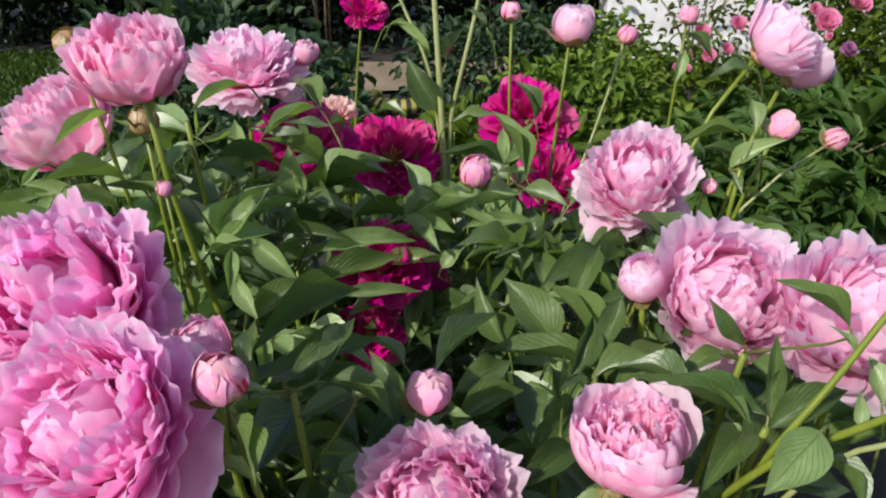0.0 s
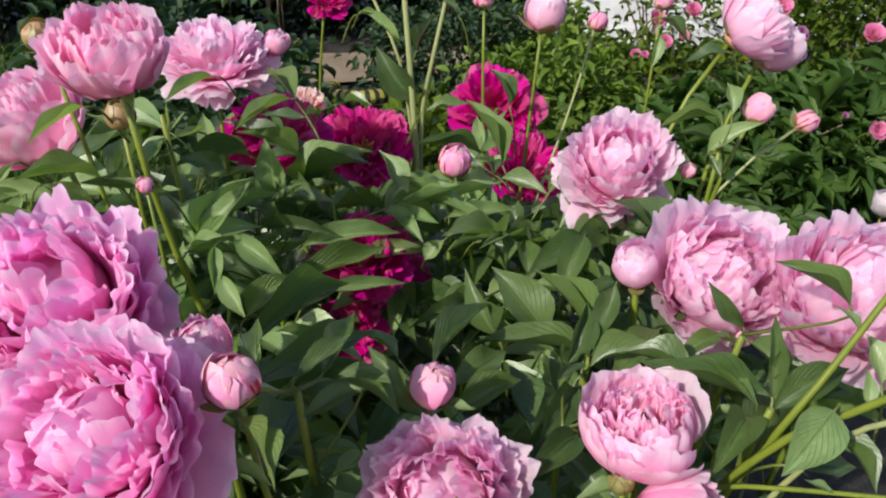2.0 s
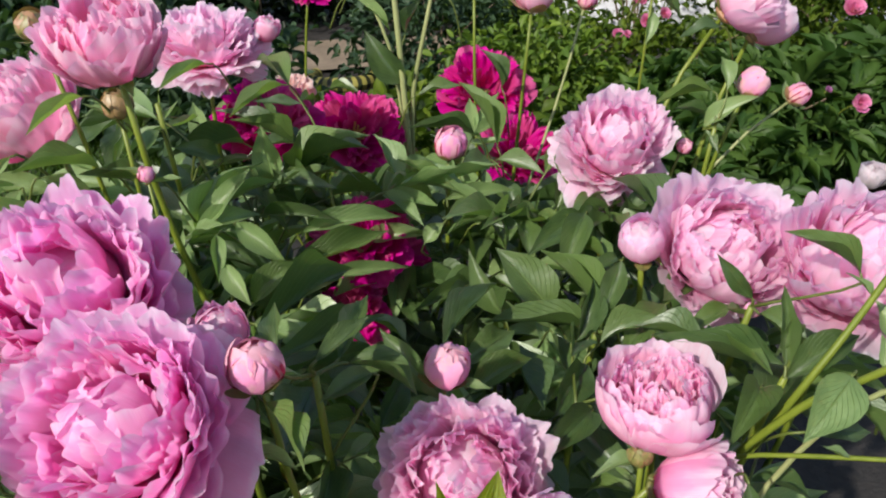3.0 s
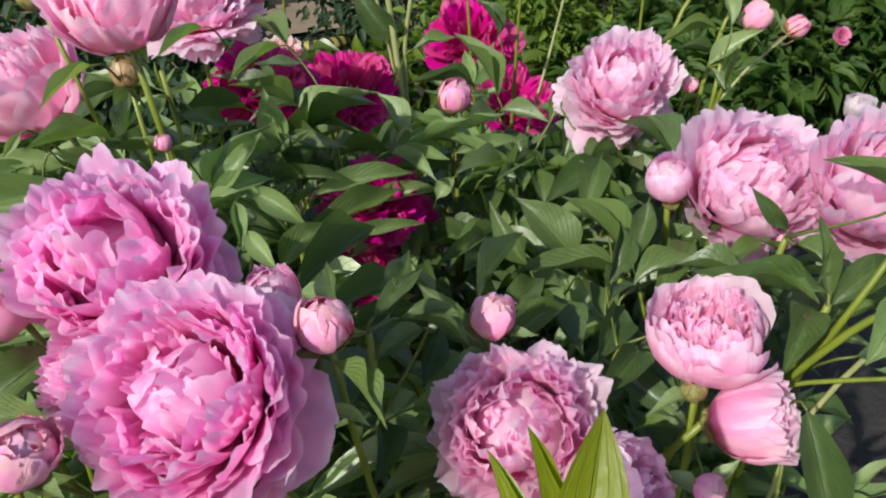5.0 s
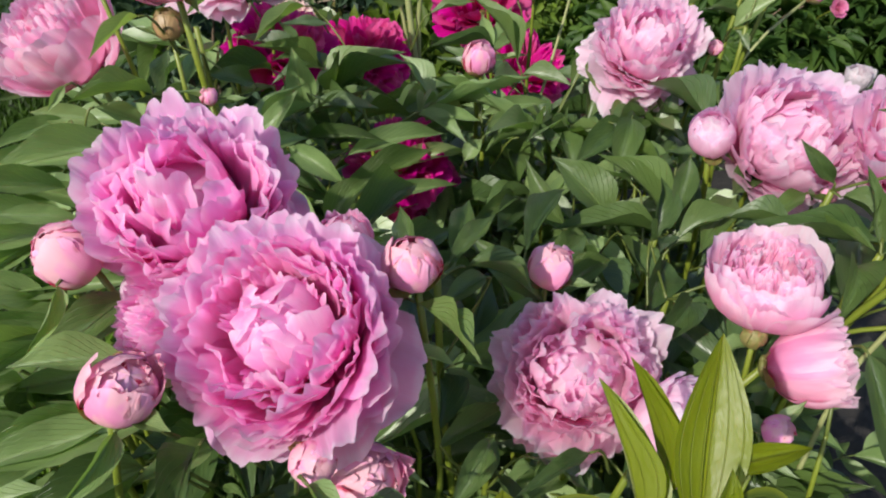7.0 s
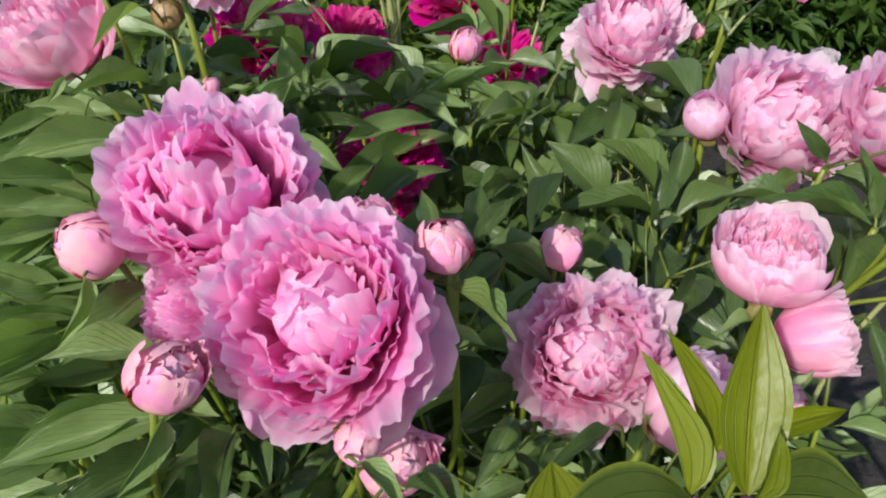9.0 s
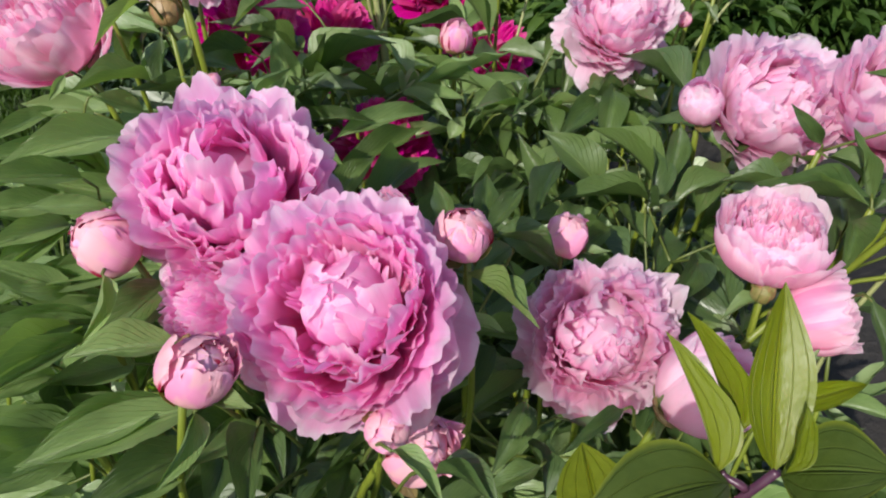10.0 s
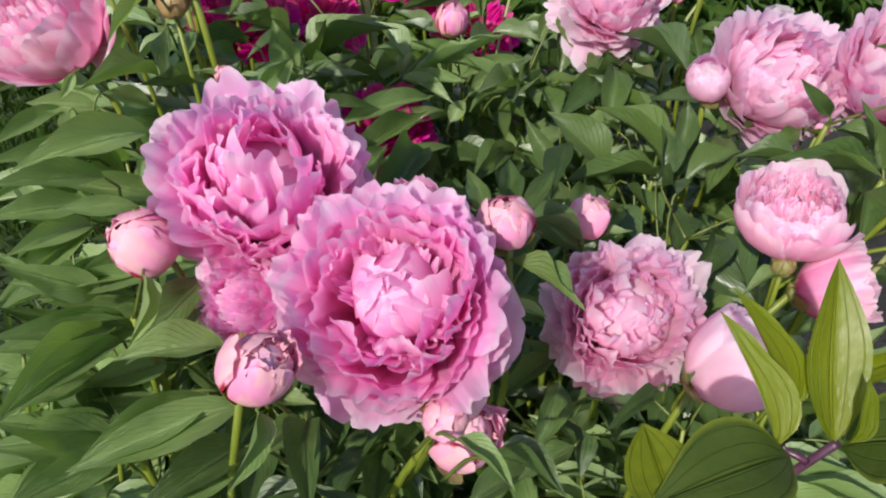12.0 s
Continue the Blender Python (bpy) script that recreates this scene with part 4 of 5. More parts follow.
def hose():
    ob = thing("garden_hose", (-0.2, 4.2, 0.03), "yellow and black striped hose lying on the soil", "hose")
    rubber, sides, n = striped_material(), 10, 70
    for nm, cx, cy, rad, a0, a1 in (("coil", -0.02, 0.12, 0.17, 2.6, 6.6), ("hose_end", 0.16, -0.66, 0.16, 0.4, 3.4)):
        verts, uvs = [], []
        for i in range(n):
            a = a0 + (a1 - a0) * i / (n - 1)
            d = Vector((math.cos(a), math.sin(a), 0))
            for k in range(sides + 1):
                w = 2 * math.pi * k / sides
                verts.append(Vector((cx, cy, 0.045)) + d * (rad + 0.04 * math.cos(w)) + Vector((0, 0, 0.04 * math.sin(w))))
                uvs.append((k / sides, rad * (a - a0) / 0.045))
        part(nm, mesh_of(nm, verts, grid_faces(n, sides + 1), uvs, rubber), ob)


hose()


# ---- the pink peonies, each stem with its flower ----
peony((-0.30, 0.86, 0), (-0.276, 0.515, 0.836), (-0.05, -0.62, 0.78), 0.0675, "dome", ROSE, 1, "very large full double rose-pink peony bloom", 2)
peony((-0.24, 0.80, 0), (-0.218, 0.400, 0.803), (-0.20, -0.66, 0.72), 0.067, "bomb", ROSE, 2, "wide-open double rose-pink peony bloom with cupped centre", 2)
peony((0.03, 0.62, 0), (-0.007, 0.491, 0.662), (-0.15, -0.68, 0.70), 0.065, "lacy", BLUSH, 3, "dense ruffled pale pink peony bloom", 2)
peony((0.08, 0.60, 0), (0.044, 0.420, 0.650), (0.55, -0.35, 0.75), 0.047, "egg", BLUSH, 4, "half-open pale pink peony behind lily leaves", 1)
peony((0.15, 0.68, 0), (0.146, 0.497, 0.712), (-0.04, -0.16, 0.98), 0.058, "goblet", CANDY, 5, "cup-shaped candy-pink peony bloom", 2, squash=0.80)
peony((0.17, 0.66, 0), (0.164, 0.456, 0.663), (0.72, -0.50, 0.32), 0.0385, "egg", CANDY, 6, "round half-open pink peony below another bloom", 1)
peony((0.30, 1.12, 0), (0.267, 1.048, 0.740), (-0.10, -0.60, 0.78), 0.086, "spread", BLUSH, 7, "open ruffled pale pink peony with drooping outer petals", 2, squash=1.0)
peony((0.30, 0.90, 0), (0.280, 0.702, 0.743), (0.0, -0.72, 0.68), 0.068, "full", BLUSH, 8, "round crinkled pale pink peony bloom", 2)
peony((0.42, 0.85, 0), (0.385, 0.630, 0.755), (-0.15, -0.55, 0.82), 0.074, "full", BLUSH, 9, "full pale pink peony with frilled crown", 1)
peony((-0.14, 0.86, 0), (-0.293, 0.755, 0.957), (-0.02, -0.42, 0.90), 0.053, "cup", CANDY, 10, "tall cup-shaped pink peony bloom", 3, squash=0.86)
peony((-0.28, 1.20, 0), (-0.296, 1.193, 0.876), (0.06, -0.24, 0.96), 0.088, "open", BLUSH, 11, "broad ruffled lilac-pink peony bloom", 3, squash=1.0)
peony((-0.30, 0.90, 0), (-0.428, 0.866, 0.868), (-0.40, -0.34, 0.85), 0.063, "cup", CANDY, 12, "large cup-shaped pink peony leaning outwards", 3, squash=0.86)
peony((0.40, 1.02, 0), (0.478, 1.146, 0.914), (0.62, -0.25, 0.65), 0.055, "cup", BLUSH, 13, "pale pink peony nodding to one side", 2, rise=(0.6, 0.1, 0.7), squash=0.9)
peony((0.45, 1.08, 0), (0.535, 1.173, 0.868), (0.65, -0.10, 0.45), 0.042, "egg", BLUSH, 14, "small pale pink peony nodding below another", 1, rise=(0.4, 0.05, 0.9))
peony((-0.30, 0.84, 0), (-0.302, 0.478, 0.772), (-0.5, -0.5, 0.5), 0.034, "lacy", ROSE, 15, "pink peony bloom half hidden behind larger ones", 1)

# buds and half-open heads
BUD = "round pink peony bud with green sepals"
peony((-0.18, 0.84, 0), (-0.176, 0.506, 0.796), (0.0, -0.3, 0.95), 0.021, "globe", CANDY, 21, "half-open pink peony bud behind another", 1)
peony((-0.17, 0.72, 0), (-0.186, 0.400, 0.680), (0.5, -0.6, 0.4), 0.027, "globe", BUD_PINK, 22, "plump pink peony bud beneath a large bloom", 1)
peony((-0.14, 0.76, 0), (-0.139, 0.421, 0.823), (-0.12, -0.25, 0.95), 0.0176, "bud", BUD_PINK, 23, BUD, 1, thick=0.0032)
peony((0.0, 0.66, 0), (-0.011, 0.562, 0.718), (0.18, -0.20, 0.96), 0.0198, "bud", BUD_PINK, 24, BUD, 1, thick=0.0032)
peony((-0.31, 0.78, 0), (-0.302, 0.370, 0.802), (0.50, -0.35, 0.75), 0.0215, "globe", BUD_PINK, 25, "plump pink peony bud with crimson flecks", 1, thick=0.0032)
peony((-0.37, 0.82, 0), (-0.357, 0.514, 0.811), (-0.50, -0.30, 0.80), 0.0225, "bud", BUD_PINK, 26, BUD, 1, thick=0.0032)
peony((-0.22, 0.72, 0), (-0.209, 0.341, 0.757), (0.0, -0.8, 0.4), 0.0125, "bud", BUD_PINK, 27, "small pink and cream peony bud", 0, thick=0.0032)
peony((0.22, 0.88, 0), (0.198, 0.711, 0.750), (-0.25, -0.45, 0.8), 0.0235, "globe", BLUSH, 28, "plump pale pink peony bud beside a bloom", 1)
peony((0.30, 0.80, 0), (0.279, 0.627, 0.713), (0.1, -0.5, 0.8), 0.008, "bud", BUD_PINK, 29, "tiny green and pink peony bud", 0, thick=0.002)
peony((-0.27, 0.95, 0), (-0.312, 0.811, 0.885), (0.0, -0.2, 0.95), 0.0155, "bud", SEPAL, 30, "yellow-green peony bud below a bloom", 1, thick=0.003)
peony((-0.30, 0.98, 0), (-0.377, 0.815, 0.963), (-0.3, -0.2, 0.9), 0.0155, "bud", SEPAL, 31, "green and apricot peony bud", 0, thick=0.003)
peony((-0.17, 0.88, 0), (-0.282, 0.761, 0.828), (0.0, -0.3, 0.95), 0.0088, "bud", BUD_PINK, 32, "tiny dark red peony bud", 1, thick=0.0022)
peony((0.04, 1.12, 0), (0.048, 1.119, 0.725), (0.1, -0.2, 0.97), 0.0255, "bud", BUD_PINK, 33, "round pale pink peony bud on a slender stem", 3)
peony((0.36, 1.08, 0), (0.467, 1.064, 0.809), (0.5, -0.25, 0.8), 0.0225, "bud", BUD_PINK, 34, "pink and green peony bud on a leaning stem", 2)
peony((0.35, 1.10, 0), (0.604, 1.188, 0.755), (0.75, 0.0, 0.55), 0.019, "bud", BUD_PINK, 35, "small pink and green bud on a slanting stem", 0, thick=0.003, pale=True, rise=(0.8, 0.15, 0.42))
peony((0.33, 1.12, 0), (0.372, 1.050, 0.728), (0.3, -0.5, 0.8), 0.0115, "bud", BUD_PINK, 36, "small cream and pink peony bud", 0, thick=0.0025)
peony((0.12, 1.40, 0), (0.113, 1.351, 0.925), (0.0, -0.1, 1), 0.0165, "bud", BUD_PINK, 37, "pink bud on a tall thin stem", 2, thick=0.003)
peony((0.16, 1.42, 0), (0.220, 1.380, 0.897), (0.15, -0.15, 0.97), 0.036, "globe", BLUSH, 38, "large half-open pale pink peony bud on a tall stem", 2, thick=0.0035)
peony((0.14, 1.42, 0), (0.331, 1.459, 0.869), (0.4, 0.0, 0.9), 0.0175, "bud", BUD_PINK, 39, "pink and green bud on a slanting tall stem", 1, thick=0.003, pale=True)
peony((0.33, 1.16, 0), (0.343, 1.148, 0.946), (0.1, -0.1, 0.98), 0.0140, "bud", BUD_PINK, 40, "pink and green bud on a tall thin stem", 1, thick=0.0025)
peony((-0.22, 1.24, 0), (-0.213, 1.235, 0.878), (0.4, -0.3, 0.8), 0.020, "globe", CANDY, 41, "half-open pink peony bud beside a broad bloom", 0, thick=0.003)

peony((0.12, 0.62, 0), (0.128, 0.478, 0.683), (-0.2, -0.4, 0.85), 0.0105, "bud", SEPAL, 42, "green and red peony bud under a cup-shaped bloom", 1, thick=0.003)
peony((0.11, 0.56, 0), (0.104, 0.395, 0.664), (0.2, -0.5, 0.7), 0.0115, "bud", BUD_PINK, 43, "small brownish pink peony bud near the soil", 0, thick=0.0026)

# the magenta peonies behind
DEEP = "vivid magenta double peony bloom"
GM = "magenta peonies"
peony((-0.22, 1.36, 0), (-0.232, 1.300, 0.722), (0.1, -0.5, 0.85), 0.084, "loose", MAGENTA, 51, DEEP, 2, group=GM)
peony((-0.08, 1.55, 0), (-0.100, 1.480, 0.636), (0.05, -0.75, 0.65), 0.090, "loose", MAGENTA, 52, "open magenta peony with pale stamens", 2, group=GM, stamens=True)
peony((0.18, 1.80, 0), (0.190, 1.780, 0.635), (-0.1, -0.6, 0.8), 0.104, "loose", MAGENTA, 53, DEEP, 2, group=GM)
peony((0.24, 1.62, 0), (0.240, 1.572, 0.556), (0.3, -0.5, 0.8), 0.088, "loose", MAGENTA, 54, DEEP, 2, group=GM)
peony((-0.10, 1.24, 0), (-0.088, 1.028, 0.622), (0.0, -0.55, 0.85), 0.068, "loose", MAGENTA, 55, DEEP, 1, group=GM)
peony((-0.04, 1.32, 0), (-0.046, 1.120, 0.545), (0.2, -0.6, 0.8), 0.055, "loose", MAGENTA, 56, DEEP, 1, group=GM)
peony((-0.11, 1.16, 0), (-0.105, 0.985, 0.530), (0.0, -0.7, 0.6), 0.050, "loose", MAGENTA, 57, DEEP, 0, group=GM)
peony((-0.25, 2.15, 0), (-0.200, 2.101, 0.833), (0.3, -0.5, 0.7), 0.058, "loose", MAGENTA, 58, "magenta peony bloom on a tall stem", 2, group=GM)
peony((-0.20, 1.62, 0), (-0.214, 1.549, 0.711), (0.1, -0.3, 0.95), 0.042, "loose", CREAM, 59, "small creamy apricot flower among the leaves", 1, group="cream flowers")
peony((1.25, 1.95, 0), (1.275, 1.930, 0.308), (0.0, -0.3, 0.95), 0.050, "goblet", WHITE_PETAL, 60, "white flower low among dark leaves", 2, group="white flowers")

# large leaves seen close
# behind the tall blooms
shoot((-0.24, 1.05, 0), (-0.223, 0.994, 0.672), [
    ((-0.242, 1.095, 0.749), (-0.328, 1.051, 0.749), 0.033, (-0.2, -0.75, 0.63)),
    ((-0.201, 1.037, 0.713), (-0.208, 1.037, 0.781), 0.045, (0, -0.9, 0.4), True),
    ((-0.171, 1.039, 0.679), (-0.111, 1.092, 0.745), 0.047, (-0.3, -0.7, 0.6), True),
    ((-0.206, 0.944, 0.703), (-0.123, 0.933, 0.696), 0.022, (-0.2, -0.75, 0.63)),
    ((-0.159, 0.941, 0.677), (-0.051, 0.955, 0.684), 0.034, (-0.2, -0.75, 0.63), True),
    ((-0.26, 0.957, 0.71), (-0.197, 0.979, 0.731), 0.021, (-0.2, -0.75, 0.63), True),
    ((-0.247, 1.034, 0.731), (-0.215, 1.01, 0.707), 0.047, (-0.2, -0.75, 0.63)),
])
# left middle
shoot((-0.17, 0.9, 0), (-0.181, 0.861, 0.658), [
    ((-0.179, 0.864, 0.662), (-0.066, 0.928, 0.674), 0.035, (-0.2, -0.75, 0.63)),
    ((-0.136, 0.883, 0.641), (-0.042, 0.91, 0.634), 0.021, (-0.2, -0.75, 0.63), True),
    ((-0.222, 0.853, 0.733), (-0.173, 0.826, 0.698), 0.031, (-0.2, -0.75, 0.63), True),
    ((-0.24, 0.851, 0.712), (-0.189, 0.843, 0.67), 0.029, (-0.2, -0.75, 0.63)),
    ((-0.238, 0.817, 0.735), (-0.234, 0.78, 0.703), 0.019, (0.3, -0.9, 0.3), True),
    ((-0.227, 0.787, 0.714), (-0.202, 0.756, 0.685), 0.025, (-0.2, -0.75, 0.63), True),
    ((0.049, 0.923, 0.599), (-0.018, 0.868, 0.598), 0.025, (-0.2, -0.75, 0.63)),
])
# beside the front bud
shoot((-0.13, 0.72, 0), (-0.186, 0.664, 0.684), [
    ((-0.186, 0.669, 0.692), (-0.106, 0.779, 0.696), 0.042, (0, -0.7, 0.7)),
    ((-0.17, 0.623, 0.69), (-0.076, 0.705, 0.68), 0.032, (0, -0.6, 0.8)),
    ((-0.135, 0.607, 0.69), (-0.067, 0.629, 0.673), 0.020, (0.5, -0.2, 0.84)),
    ((-0.126, 0.585, 0.691), (-0.143, 0.504, 0.69), 0.050, (0, -0.7, 0.7)),
    ((-0.135, 0.637, 0.663), (-0.082, 0.588, 0.652), 0.039, (0.5, -0.2, 0.84)),
    ((-0.094, 0.602, 0.639), (-0.144, 0.56, 0.663), 0.022, (0.5, -0.2, 0.84)),
    ((-0.139, 0.429, 0.792), (-0.114, 0.377, 0.784), 0.011, (0.8, -0.4, 0.4)),
    ((-0.113, 0.595, 0.602), (-0.156, 0.591, 0.639), 0.022, (0.5, -0.2, 0.84)),
    ((-0.192, 0.729, 0.697), (-0.147, 0.753, 0.724), 0.033, (0.5, -0.2, 0.84)),
])
# front middle
shoot((0.0, 0.72, 0), (-0.015, 0.596, 0.658), [
    ((-0.016, 0.565, 0.682), (-0.059, 0.612, 0.719), 0.029, (-0.3, -0.7, 0.6)),
    ((-0.007, 0.658, 0.677), (0.05, 0.734, 0.691), 0.031, (-0.4, -0.6, 0.7)),
    ((0.073, 0.788, 0.628), (0.043, 0.823, 0.687), 0.030, (-0.5, -0.7, 0.4)),
    ((0.011, 0.663, 0.648), (0.065, 0.709, 0.651), 0.035, (0.5, -0.2, 0.84)),
    ((0.015, 0.631, 0.638), (0.072, 0.659, 0.65), 0.034, (0.5, -0.2, 0.84)),
    ((-0.071, 0.614, 0.619), (-0.045, 0.66, 0.645), 0.028, (0.5, -0.2, 0.84)),
    ((-0.041, 0.721, 0.645), (-0.078, 0.749, 0.657), 0.024, (0.5, -0.2, 0.84)),
])
# centre
shoot((0.13, 0.88, 0), (0.173, 0.761, 0.613), [
    ((0.16, 0.73, 0.635), (0.057, 0.733, 0.651), 0.034, (0.5, -0.2, 0.84)),
    ((0.13, 0.8, 0.622), (0.078, 0.829, 0.683), 0.063, (0.2, -0.8, 0.55)),
    ((0.169, 0.729, 0.637), (0.122, 0.794, 0.693), 0.021, (0.5, -0.7, 0.5)),
    ((0.162, 0.692, 0.654), (0.205, 0.742, 0.675), 0.028, (-0.4, -0.6, 0.6)),
    ((0.213, 0.965, 0.664), (0.136, 0.924, 0.64), 0.045, (0.5, -0.2, 0.84)),
    ((0.213, 0.821, 0.674), (0.179, 0.805, 0.671), 0.020, (0.5, -0.2, 0.84)),
    ((0.174, 0.847, 0.639), (0.118, 0.844, 0.656), 0.022, (0, -0.3, 0.9), True),
    ((0.115, 0.72, 0.643), (0.121, 0.66, 0.628), 0.042, (0.5, -0.2, 0.84)),
    ((0.067, 0.722, 0.636), (0.084, 0.636, 0.62), 0.047, (0.5, -0.2, 0.84)),
    ((0.132, 0.648, 0.65), (0.089, 0.581, 0.649), 0.038, (0.5, -0.2, 0.84)),
])
# by the right blooms
shoot((0.24, 0.74, 0), (0.257, 0.52, 0.712), [
    ((0.258, 0.525, 0.721), (0.168, 0.549, 0.738), 0.026, (0, -0.4, 0.9)),
    ((0.259, 0.519, 0.713), (0.314, 0.531, 0.736), 0.033, (0, -0.5, 0.85)),
    ((0.263, 0.527, 0.708), (0.283, 0.584, 0.75), 0.018, (-0.3, -0.9, 0.3)),
    ((0.257, 0.476, 0.693), (0.301, 0.474, 0.689), 0.026, (-0.08, -0.5, 0.86)),
    ((0.273, 0.466, 0.727), (0.292, 0.435, 0.706), 0.024, (0.6, -0.5, 0.5)),
    ((0.239, 0.522, 0.703), (0.198, 0.476, 0.691), 0.034, (-0.08, -0.5, 0.86)),
    ((0.191, 0.635, 0.69), (0.208, 0.601, 0.687), 0.022, (-0.08, -0.5, 0.86)),
    ((0.223, 0.694, 0.685), (0.169, 0.648, 0.663), 0.037, (0, -0.3, 0.9)),
    ((0.29, 0.568, 0.731), (0.264, 0.547, 0.718), 0.015, (-0.08, -0.5, 0.86)),
    ((0.266, 0.643, 0.709), (0.22, 0.627, 0.695), 0.022, (-0.08, -0.5, 0.86)),
])
# at the slender bud
shoot((0.05, 1.13, 0), (0.035, 1.047, 0.647), [
    ((0.031, 1.062, 0.682), (-0.024, 1.057, 0.722), 0.019, (-0.2, -0.6, 0.75), True),
    ((0.038, 1.066, 0.693), (0.045, 1.074, 0.716), 0.013, (0, -1, 0.2), True),
    ((-0.032, 1.1, 0.668), (-0.059, 1.142, 0.728), 0.039, (0.5, -0.7, 0.4), True),
    ((0.103, 1.107, 0.702), (0.063, 1.079, 0.702), 0.046, (-0.2, -0.75, 0.63)),
    ((0.031, 1.037, 0.672), (0.118, 1.052, 0.674), 0.027, (-0.2, -0.75, 0.63), True),
    ((0.03, 1.008, 0.655), (0.08, 1.034, 0.673), 0.024, (-0.2, -0.75, 0.63), True),
    ((0.023, 1.057, 0.642), (-0.049, 1.033, 0.662), 0.032, (-0.2, -0.75, 0.63)),
    ((-0.002, 0.996, 0.627), (0.022, 1.005, 0.648), 0.028, (-0.2, -0.75, 0.63), True),
    ((-0.083, 1.043, 0.614), (-0.002, 1.019, 0.629), 0.032, (-0.2, -0.75, 0.63), True),
])
# behind the centre
shoot((0.18, 1.24, 0), (0.155, 1.111, 0.618), [
    ((0.123, 1.162, 0.682), (0.182, 1.128, 0.67), 0.037, (-0.08, -0.5, 0.86)),
    ((0.195, 1.144, 0.662), (0.234, 1.169, 0.693), 0.031, (-0.5, -0.7, 0.4)),
    ((0.136, 1.244, 0.677), (0.088, 1.304, 0.756), 0.033, (0.5, -0.7, 0.4)),
    ((0.098, 1.234, 0.7), (0.006, 1.224, 0.718), 0.022, (-0.08, -0.5, 0.86)),
    ((0.143, 1.094, 0.626), (0.125, 1.131, 0.657), 0.034, (-0.08, -0.5, 0.86)),
    ((0.226, 1.114, 0.716), (0.23, 1.049, 0.662), 0.034, (-0.6, -0.7, 0.3)),
    ((0.201, 1.085, 0.629), (0.222, 1.126, 0.685), 0.036, (0, -0.9, 0.3)),
    ((0.132, 0.94, 0.627), (0.134, 0.994, 0.647), 0.037, (0, -0.9, 0.4)),
    ((0.161, 1.038, 0.632), (0.107, 1.002, 0.657), 0.032, (-0.08, -0.5, 0.86)),
    ((0.076, 1.002, 0.649), (0.135, 0.968, 0.639), 0.026, (-0.08, -0.5, 0.86)),
])
# left of the large blooms
shoot((-0.4, 0.62, 0), (-0.382, 0.534, 0.742), [
    ((-0.324, 0.516, 0.773), (-0.376, 0.472, 0.758), 0.036, (0.3, -0.6, 0.7)),
    ((-0.387, 0.562, 0.713), (-0.468, 0.532, 0.742), 0.031, (-0.12, -0.75, 0.65), True),
    ((-0.319, 0.448, 0.762), (-0.375, 0.437, 0.779), 0.027, (0, -0.5, 0.85), True),
    ((-0.393, 0.532, 0.725), (-0.459, 0.476, 0.73), 0.025, (-0.11, -0.74, 0.67), True),
    ((-0.359, 0.483, 0.806), (-0.372, 0.444, 0.787), 0.012, (0.6, -0.7, 0.3), True),
    ((-0.388, 0.592, 0.722), (-0.454, 0.584, 0.758), 0.028, (-0.13, -0.77, 0.63), True),
    ((-0.407, 0.637, 0.767), (-0.456, 0.593, 0.754), 0.028, (-0.12, -0.78, 0.61), True),
    ((-0.334, 0.571, 0.751), (-0.437, 0.591, 0.741), 0.023, (-0.15, -0.76, 0.63), True),
])
# under the left buds
shoot((-0.4, 0.58, 0), (-0.408, 0.498, 0.669), [
    ((-0.318, 0.448, 0.714), (-0.414, 0.428, 0.716), 0.034, (-0.15, -0.7, 0.7), True),
    ((-0.414, 0.513, 0.657), (-0.481, 0.491, 0.693), 0.040, (-0.1, -0.71, 0.7), True),
    ((-0.435, 0.504, 0.654), (-0.481, 0.464, 0.662), 0.033, (-0.09, -0.7, 0.71), True),
    ((-0.324, 0.429, 0.693), (-0.388, 0.391, 0.698), 0.030, (0.2, -0.5, 0.8)),
    ((-0.306, 0.355, 0.788), (-0.324, 0.318, 0.781), 0.015, (0.6, -0.6, 0.5), True),
    ((-0.286, 0.45, 0.683), (-0.323, 0.417, 0.695), 0.024, (-0.2, -0.75, 0.63), True),
    ((-0.413, 0.517, 0.662), (-0.452, 0.571, 0.679), 0.025, (-0.12, -0.72, 0.68), True),
    ((-0.41, 0.516, 0.659), (-0.43, 0.575, 0.675), 0.023, (-0.13, -0.72, 0.68), True),
    ((-0.4, 0.546, 0.661), (-0.432, 0.548, 0.675), 0.021, (-0.13, -0.72, 0.68), True),
    ((-0.352, 0.443, 0.684), (-0.363, 0.396, 0.682), 0.024, (-0.2, -0.75, 0.63)),
])
